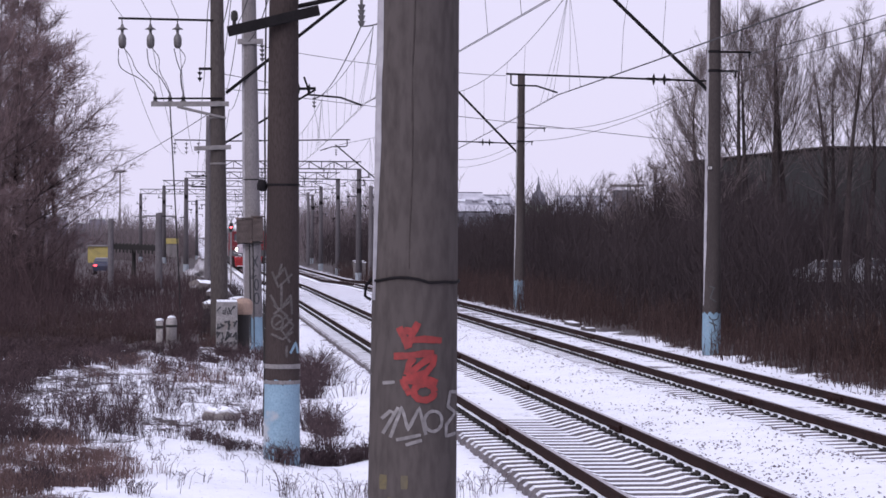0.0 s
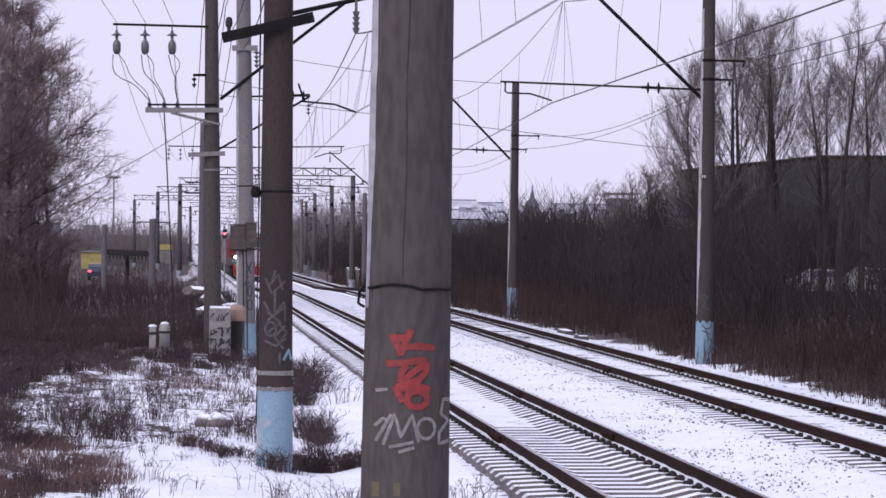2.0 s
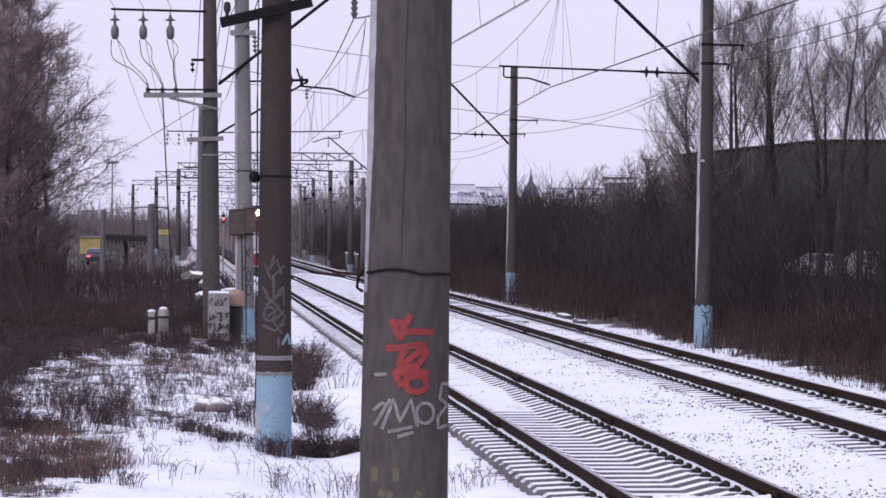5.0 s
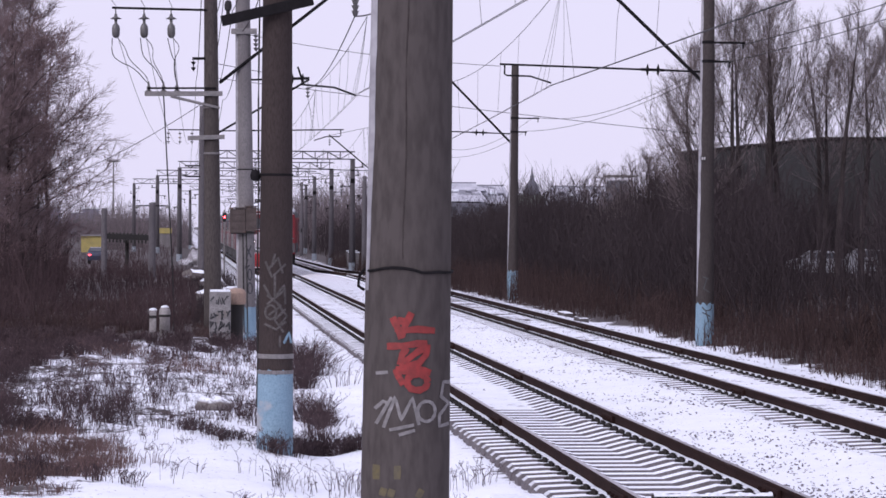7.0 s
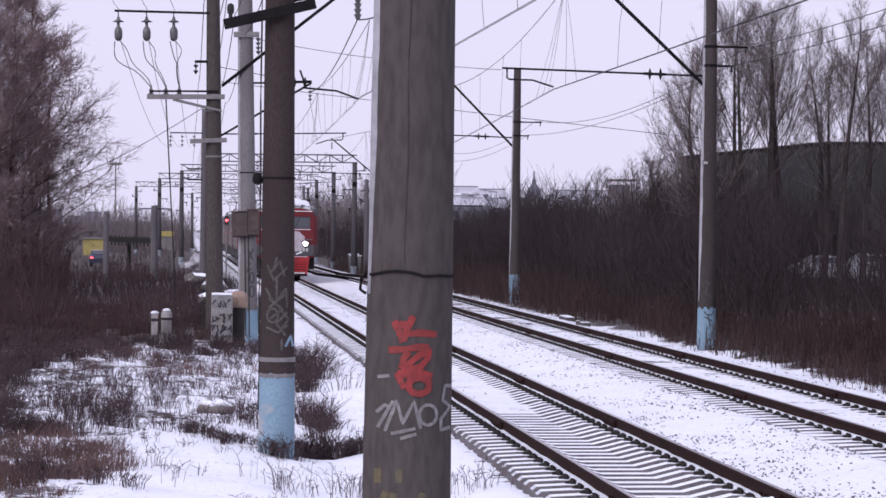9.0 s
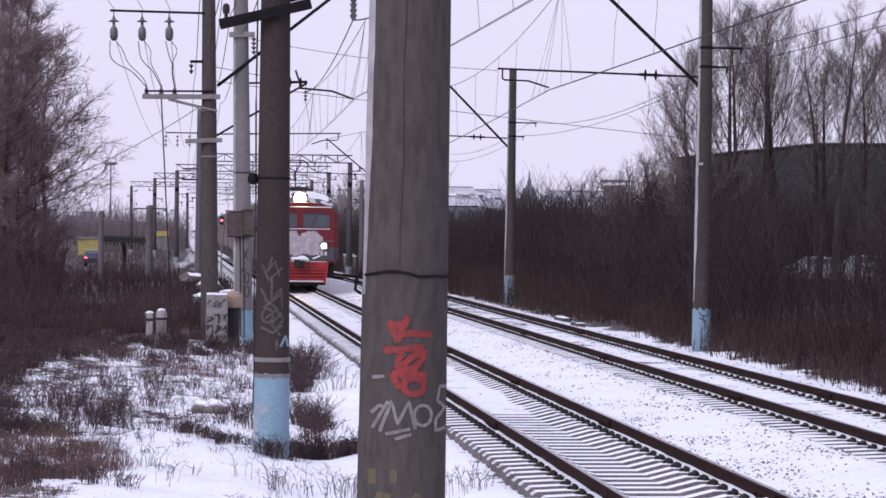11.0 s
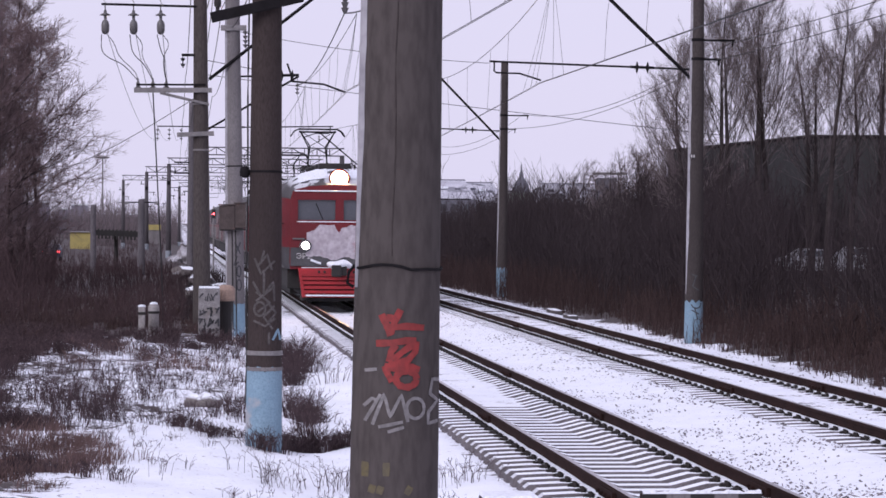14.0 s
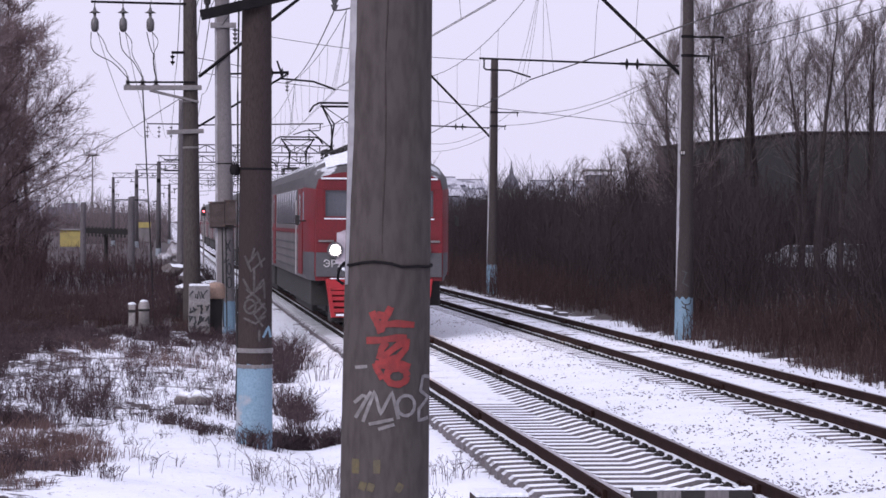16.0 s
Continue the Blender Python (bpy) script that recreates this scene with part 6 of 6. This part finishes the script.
def brushwood(name, label, xr, yr, n, hr, mat, seed, twigs=5, r=0.016, skip=None, lean=0.15, low=None):
    """Many upright leafless stems with side twigs, as one thicket."""
    rng = np.random.default_rng(seed)
    x, y = rng.uniform(*xr, n), yr[0] + (yr[1] - yr[0]) * rng.random(n) ** 1.4
    if skip is not None:
        keep = ~skip(x, y)
        x, y = x[keep], y[keep]
        n = len(x)
    clump = 0.75 + 0.35 * np.sin(x * 0.9 + 2 * np.sin(y * 0.13)) * np.sin(y * 0.21 + x * 0.3)
    h = rng.uniform(*hr, n) * clump
    if low is not None:
        h = np.where(low(x, y), h * 0.22, h)
    z = ground_height(x, y)
    p0 = np.stack([x, y, z - 0.05], -1)
    tip = p0 + np.stack([rng.normal(0, lean, n) * h, rng.normal(0, lean, n) * h, h], -1)
    P0, P1, R0, R1 = [p0], [tip], [np.full(n, r)], [np.full(n, r * 0.35)]
    for k in range(twigs):
        f = rng.uniform(0.15, 0.95, n)[:, None]
        a = p0 + (tip - p0) * f
        ln = h * rng.uniform(0.15, 0.4, n)
        t = rng.uniform(0, math.tau, n)
        b = a + np.stack([np.cos(t) * ln * 0.5, np.sin(t) * ln * 0.5, ln * rng.uniform(0.3, 0.9, n)], -1)
        P0.append(a); P1.append(b); R0.append(np.full(n, r * 0.6)); R1.append(np.full(n, r * 0.3))
    ob = sticks(name, np.concatenate(P0), np.concatenate(P1), np.concatenate(R0), np.concatenate(R1), mat)
    return tagged(ob, label, "brushwood", kind="stuff")


def car_gap(x, y):
    """A thin place in the thicket before the parked cars."""
    b = x / y
    return (b > 0.238) & (b < 0.285) & (y < 123) & (np.sin(x * 37.1 + y * 11.3) < 0.9)


brushwood("brushwood", "dense dark brown leafless brushwood along the second track", (14.2, 30), (46, 190), 8200, (3.0, 5.0), BRUSH, 11, 6, 0.02, low=car_gap)
brushwood("brushwood", "taller dark thicket beside the hall", (23, 34), (126, 185), 2600, (4.8, 6.4), BRUSH, 19, 7, 0.022)
brushwood("brushwood", "deep dark thicket behind the first rows", (28, 75), (100, 420), 6500, (3.0, 5.4), BRUSH, 12, 5, 0.03, low=car_gap)
brushwood("tall_dead_weeds", "reddish brown dead weeds beside the second track", (11.9, 16.0), (30, 220), 15000, (0.45, 1.6), DRY, 13, 3, 0.010, lambda x, y: x < 12.5 - 0.35 * (y > 88) + 0.12 * np.sin(y * 1.7) + 0.1 * np.sin(y * 3.1 + 1) + 0.8 * np.exp(-((y - 75) / 4.5) ** 2) + 0.5 * np.exp(-((y - 53) / 2.5) ** 2))
brushwood("brushwood", "dark brown brushwood along the left of the line", (-16, 0.3), (66, 150), 9000, (0.25, 1.15), BRUSH_PALE, 14, 6, 0.012, lambda x, y: (np.abs(x - 0.85) < 0.9) & (y < 70))
brushwood("brushwood", "dark scrub between the line mast and the track", (0.2, 2.3), (71, 150), 1500, (0.2, 0.75), BRUSH, 31, 6, 0.012)
brushwood("brushwood", "low dark weeds on the verge beside the first track", (1.5, 3.0), (84, 190), 1300, (0.08, 0.42), BRUSH, 34, 5, 0.012)
brushwood("brushwood", "dark brushwood at the feet of the trees", (-30, -4.5), (78, 220), 6500, (1.2, 3.4), BRUSH_PALE, 15, 6, 0.016, lambda x, y: x / y > -0.047)
brushwood("brushwood", "lower brown brushwood further along the second track", (14.6, 34), (185, 330), 3600, (3.0, 5.2), BRUSH, 26, 6, 0.024)
brushwood("brushwood", "thin dead weeds on the waste ground by the crossing", (-14, -1.2), (150, 310), 1500, (0.3, 1.1), BRUSH_PALE, 27, 4, 0.014)
# Twig colour paled to give the far woods their haze.
FAR_TWIG = material("haze_paled_twigs", (0.21, 0.175, 0.185), (0.16, 0.135, 0.14), 1, 0.95, bump=0, island=0.4)
brushwood("far_woods", "hazy far woods beyond the tracks", (14, 31), (300, 600), 2200, (5, 10), FAR_TWIG, 16, 6, 0.05)
brushwood("far_woods", "grey thin trees behind the waste ground", (-15, 0.5), (350, 490), 1500, (3.0, 6.5), FAR_TWIG, 36, 6, 0.035)
brushwood("far_woods", "hazy far woods beyond the crossing", (-120, -10), (480, 900), 3500, (5, 11), FAR_TWIG, 17, 6, 0.06)


def weeds(name, label, spots, mat, seed, r=0.004, seeds=False, share=1.0, tuft=38):
    """Dead grass and weeds standing in spots: (x, y, half width, half depth, number, height)."""
    rng = np.random.default_rng(seed)
    P0, P1, R0, R1 = [], [], [], []
    for cx, cy, wx, wy, n, h in spots:
        n = int(n * share)
        # blades stand in tufts and lean out of them
        k = max(2, n // tuft)
        tx, ty, th = cx + rng.normal(0, wx / 1.6, k), cy + rng.normal(0, wy / 1.6, k), rng.uniform(0.45, 1.15, k)
        own = rng.integers(0, k, n)
        out = rng.normal(0, 1, (n, 2)) * (0.035 + 0.16 * h)
        x, y = tx[own] + out[:, 0], ty[own] + out[:, 1] * 1.3
        hh = h * th[own] * rng.uniform(0.4, 1.0, n)
        p = np.stack([x, y, ground_height(x, y) - 0.02], -1)
        bend = (rng.normal(0, 0.16, (n, 2)) + out * 1.6) * hh[:, None]
        m = p + np.stack([bend[:, 0] * 0.4, bend[:, 1] * 0.4, hh * 0.6], -1)
        t = p + np.stack([bend[:, 0] * 1.3, bend[:, 1] * 1.3, hh * rng.uniform(0.8, 1.0, n)], -1)
        rr = r * rng.uniform(0.7, 1.5, n)
        P0 += [p, m]; P1 += [m, t]; R0 += [rr, rr * 0.8]; R1 += [rr * 0.8, rr * 0.4]
        if seeds:
            for k in range(3):
                f = rng.uniform(0.2, 1.0, n)[:, None]
                a = m + (t - m) * f
                b = a + np.stack([rng.normal(0, 0.035, n), rng.normal(0, 0.035, n), rng.uniform(0.01, 0.07, n)], -1)
                P0.append(a); P1.append(b); R0.append(rr * 0.6); R1.append(rr * 0.7)
    ob = sticks(name, np.concatenate(P0), np.concatenate(P1), np.concatenate(R0), np.concatenate(R1), mat)
    return tagged(ob, label, "weeds", kind="stuff")


RUSSET = material("russet_dead_grass", (0.19, 0.125, 0.115), (0.115, 0.077, 0.073), 0.6, 0.95, bump=0, island=0.45)
DARKWEED = material("dark_dead_weeds", (0.095, 0.066, 0.07), (0.065, 0.046, 0.05), 0.6, 0.95, bump=0, island=0.5)
weeds("dead_grass", "russet tufts of dead grass in the snow", ((-1.95, 27.0, 0.4, 0.5, 500, 0.22), (-1.3, 26.8, 0.4, 0.4, 260, 0.2), (-1.95, 28.2, 0.45, 0.7, 1500, 0.3), (-1.5, 29.2, 0.4, 0.7, 1200, 0.28), (-2.1, 31.8, 0.4, 1.0, 1200, 0.34), (-1.9, 33.6, 0.5, 1.0, 900, 0.3), (-1.06, 30.2, 0.42, 0.9, 1500, 0.34), (-1.7, 30.0, 0.4, 1.0, 900, 0.3), (-1.3, 31.5, 0.5, 0.8, 700, 0.28), (0.2, 50.5, 1.6, 2.5, 1800, 0.35), (-2.5, 55, 2.0, 3, 1600, 0.4)), RUSSET, 21, 0.0032, share=0.45, tuft=24)
weeds("dead_weeds", "dark dead weeds standing in the snow", ((0.3, 56, 1.1, 2.0, 900, 0.38), (-1.3, 53, 1.2, 2.0, 900, 0.35), (2.0, 56, 0.4, 6, 350, 0.3), (-2.0, 38.8, 0.6, 1.5, 850, 0.52), (-1.3, 38.3, 0.45, 1.2, 420, 0.48), (-2.9, 44, 0.9, 2.2, 800, 0.55), (-1.0, 35.8, 0.25, 0.5, 350, 0.3), (-1.8, 34.5, 0.4, 1.2, 450, 0.35),
      (0.05, 34.6, 0.4, 0.5, 420, 0.22), (0.6, 33.7, 0.35, 0.4, 380, 0.22), (-0.3, 40.2, 0.6, 1.0, 200, 0.4), (0.75, 37.8, 0.35, 0.9, 420, 0.42), (-0.9, 44, 1.2, 2.5, 480, 0.45), (0.4, 45, 0.7, 2.5, 280, 0.35), (-2.65, 36.5, 0.35, 0.9, 900, 0.5), (-3.0, 40, 0.45, 1.2, 900, 0.55), (-2.35, 34.4, 0.35, 0.7, 700, 0.4), (-3.3, 46, 0.6, 2.0, 700, 0.6),
      (1.62, 33.2, 0.45, 0.45, 1100, 0.2), (1.35, 32.0, 0.22, 0.2, 160, 0.5), (2.45, 51.5, 0.36, 3.5, 520, 0.7), (2.2, 46, 0.35, 2.5, 300, 0.5), (1.9, 40, 0.35, 2.5, 500, 0.45), (1.75, 36, 0.3, 1.0, 350, 0.4),
      (-1.9, 28.4, 0.5, 0.6, 500, 0.28), (-0.8, 27.4, 0.5, 0.6, 160, 0.2)), DARKWEED, 22, 0.0040, True, share=0.40, tuft=24)
weeds("dry_stalks", "thin dry stalks sticking out of the snow", ((1.7, 28.3, 0.45, 0.7, 90, 0.4), (1.1, 28.4, 0.4, 0.6, 60, 0.32), (3.1, 27.9, 0.22, 0.6, 46, 0.45), (0.2, 28.6, 0.6, 0.8, 22, 0.35), (-0.4, 46, 2.2, 7, 900, 0.35), (1.6, 58, 0.8, 4, 300, 0.4), (-0.2, 36, 1.2, 2.5, 200, 0.3),
      (1.6, 24.5, 0.6, 0.8, 60, 0.3)), DARKWEED, 23, 0.0032, True, share=0.6, tuft=4)
weeds("dry_stalks", "short dead stubble pricking through the snow", ((-0.6, 38, 1.5, 3.5, 1500, 0.2), (-1.4, 33, 1.1, 3.0, 1300, 0.18), (0.3, 43, 1.2, 4.0, 1500, 0.2), (-2.2, 46, 1.3, 5.0, 1500, 0.24), (0.2, 34, 0.6, 1.6, 260, 0.14), (0.6, 52, 1.2, 4.0, 1200, 0.24), (-1.6, 29.5, 0.9, 1.5, 700, 0.2),
      (1.8, 42, 0.5, 5.0, 420, 0.22), (1.2, 26.6, 0.8, 0.9, 150, 0.2), (2.9, 25.8, 0.3, 0.8, 60, 0.3), (3.1, 28.5, 0.2, 1.0, 60, 0.3)), DARKWEED, 29, 0.0030, True, share=0.2, tuft=5)
weeds("dead_weeds", "bushy dark weeds round the feet of the masts", ((1.75, 33.0, 0.4, 0.35, 900, 0.34), (1.2, 31.9, 0.25, 0.15, 130, 0.32), (2.2, 47.0, 0.3, 1.0, 420, 0.55), (2.35, 50.5, 0.3, 1.2, 700, 0.75), (1.95, 38.0, 0.3, 1.0, 360, 0.4), (1.45, 61.2, 0.35, 0.35, 420, 0.55), (0.8, 60.9, 0.4, 0.3, 420, 0.4), (-0.7, 62.4, 0.5, 0.3, 260, 0.28)), DARKWEED, 30, 0.0042, True, share=0.6, tuft=60)
weeds("dead_weeds", "dark mat of dead weeds before the thicket", ((-3.6, 49, 0.6, 1.8, 1300, 0.4), (-3.0, 54, 0.9, 2.2, 1500, 0.42), (-1.8, 58, 0.9, 1.8, 1100, 0.38), (-4.0, 58, 1.1, 2.6, 1500, 0.48), (-0.3, 60.5, 0.6, 1.0, 500, 0.32), (-2.9, 61.5, 1.1, 1.4, 900, 0.4), (0.3, 57.5, 0.6, 1.2, 260, 0.28)), DARKWEED, 33, 0.0055, True, tuft=45)
# low dead-grass mat far left
weeds("dead_grass", "brown mat of dead grass before the brushwood", tuple((float(a), float(b), 1.3, 3.0, 1100, 0.5) for a, b in ((-4.5, 60), (-2.8, 64), (-0.8, 68), (-6, 66), (-4, 70), (-1.9, 75), (-7.5, 74), (-5, 78), (0.2, 76), (-3, 84))), DRY, 24, 0.007, share=0.7)


# ---- loose ballast stones showing through the snow ----
def ballast():
    n = 14000
    x = np.concatenate([RNG.uniform(6.4, 8.3, n // 2), RNG.uniform(10.9, 12.4, n // 4), RNG.uniform(3.7, 10.9, n // 4)])
    y = 25 + 85 * RNG.random(len(x)) ** 1.5
    keep = np.sin(x * 2.3 + 1.7 * np.sin(y * 0.8)) * np.sin(y * 0.9 + x) + RNG.normal(0, 0.5, len(x)) > 0.2
    x, y = x[keep], y[keep]
    z = ground_height(x, y)
    p = np.stack([x, y, z - 0.01], -1)
    a = RNG.uniform(0, math.tau, len(x))
    ln = RNG.uniform(0.02, 0.055, len(x))
    q = p + np.stack([np.cos(a) * ln, np.sin(a) * ln, RNG.uniform(0.0, 0.03, len(x))], -1)
    r = RNG.uniform(0.005, 0.017, len(x))
    stone = material("grey_ballast_stone", (0.26, 0.24, 0.25), (0.18, 0.165, 0.175), 8, 0.9, island=0.4)
    tagged(sticks("ballast_stones", p, q, r, r * 0.7, stone), "small grey ballast stones showing through the snow", "stones", kind="stuff")


ballast()


def motions():
    walk(road_car, [(t, pose(x, 222, gz(x, 222))) for t, x in ((0, -7.8), (3, -7.7), (6.5, -7.7), (9, -7.7), (11.5, -7.8), (13, -8.0), (14.2, -11.5), (16, -18))])
    walk(train, [(t, pose(T1, d * 1.005 - 0.5, float(dip(d + 6)))) for t, d in TRAIN_ROWS])


motions()
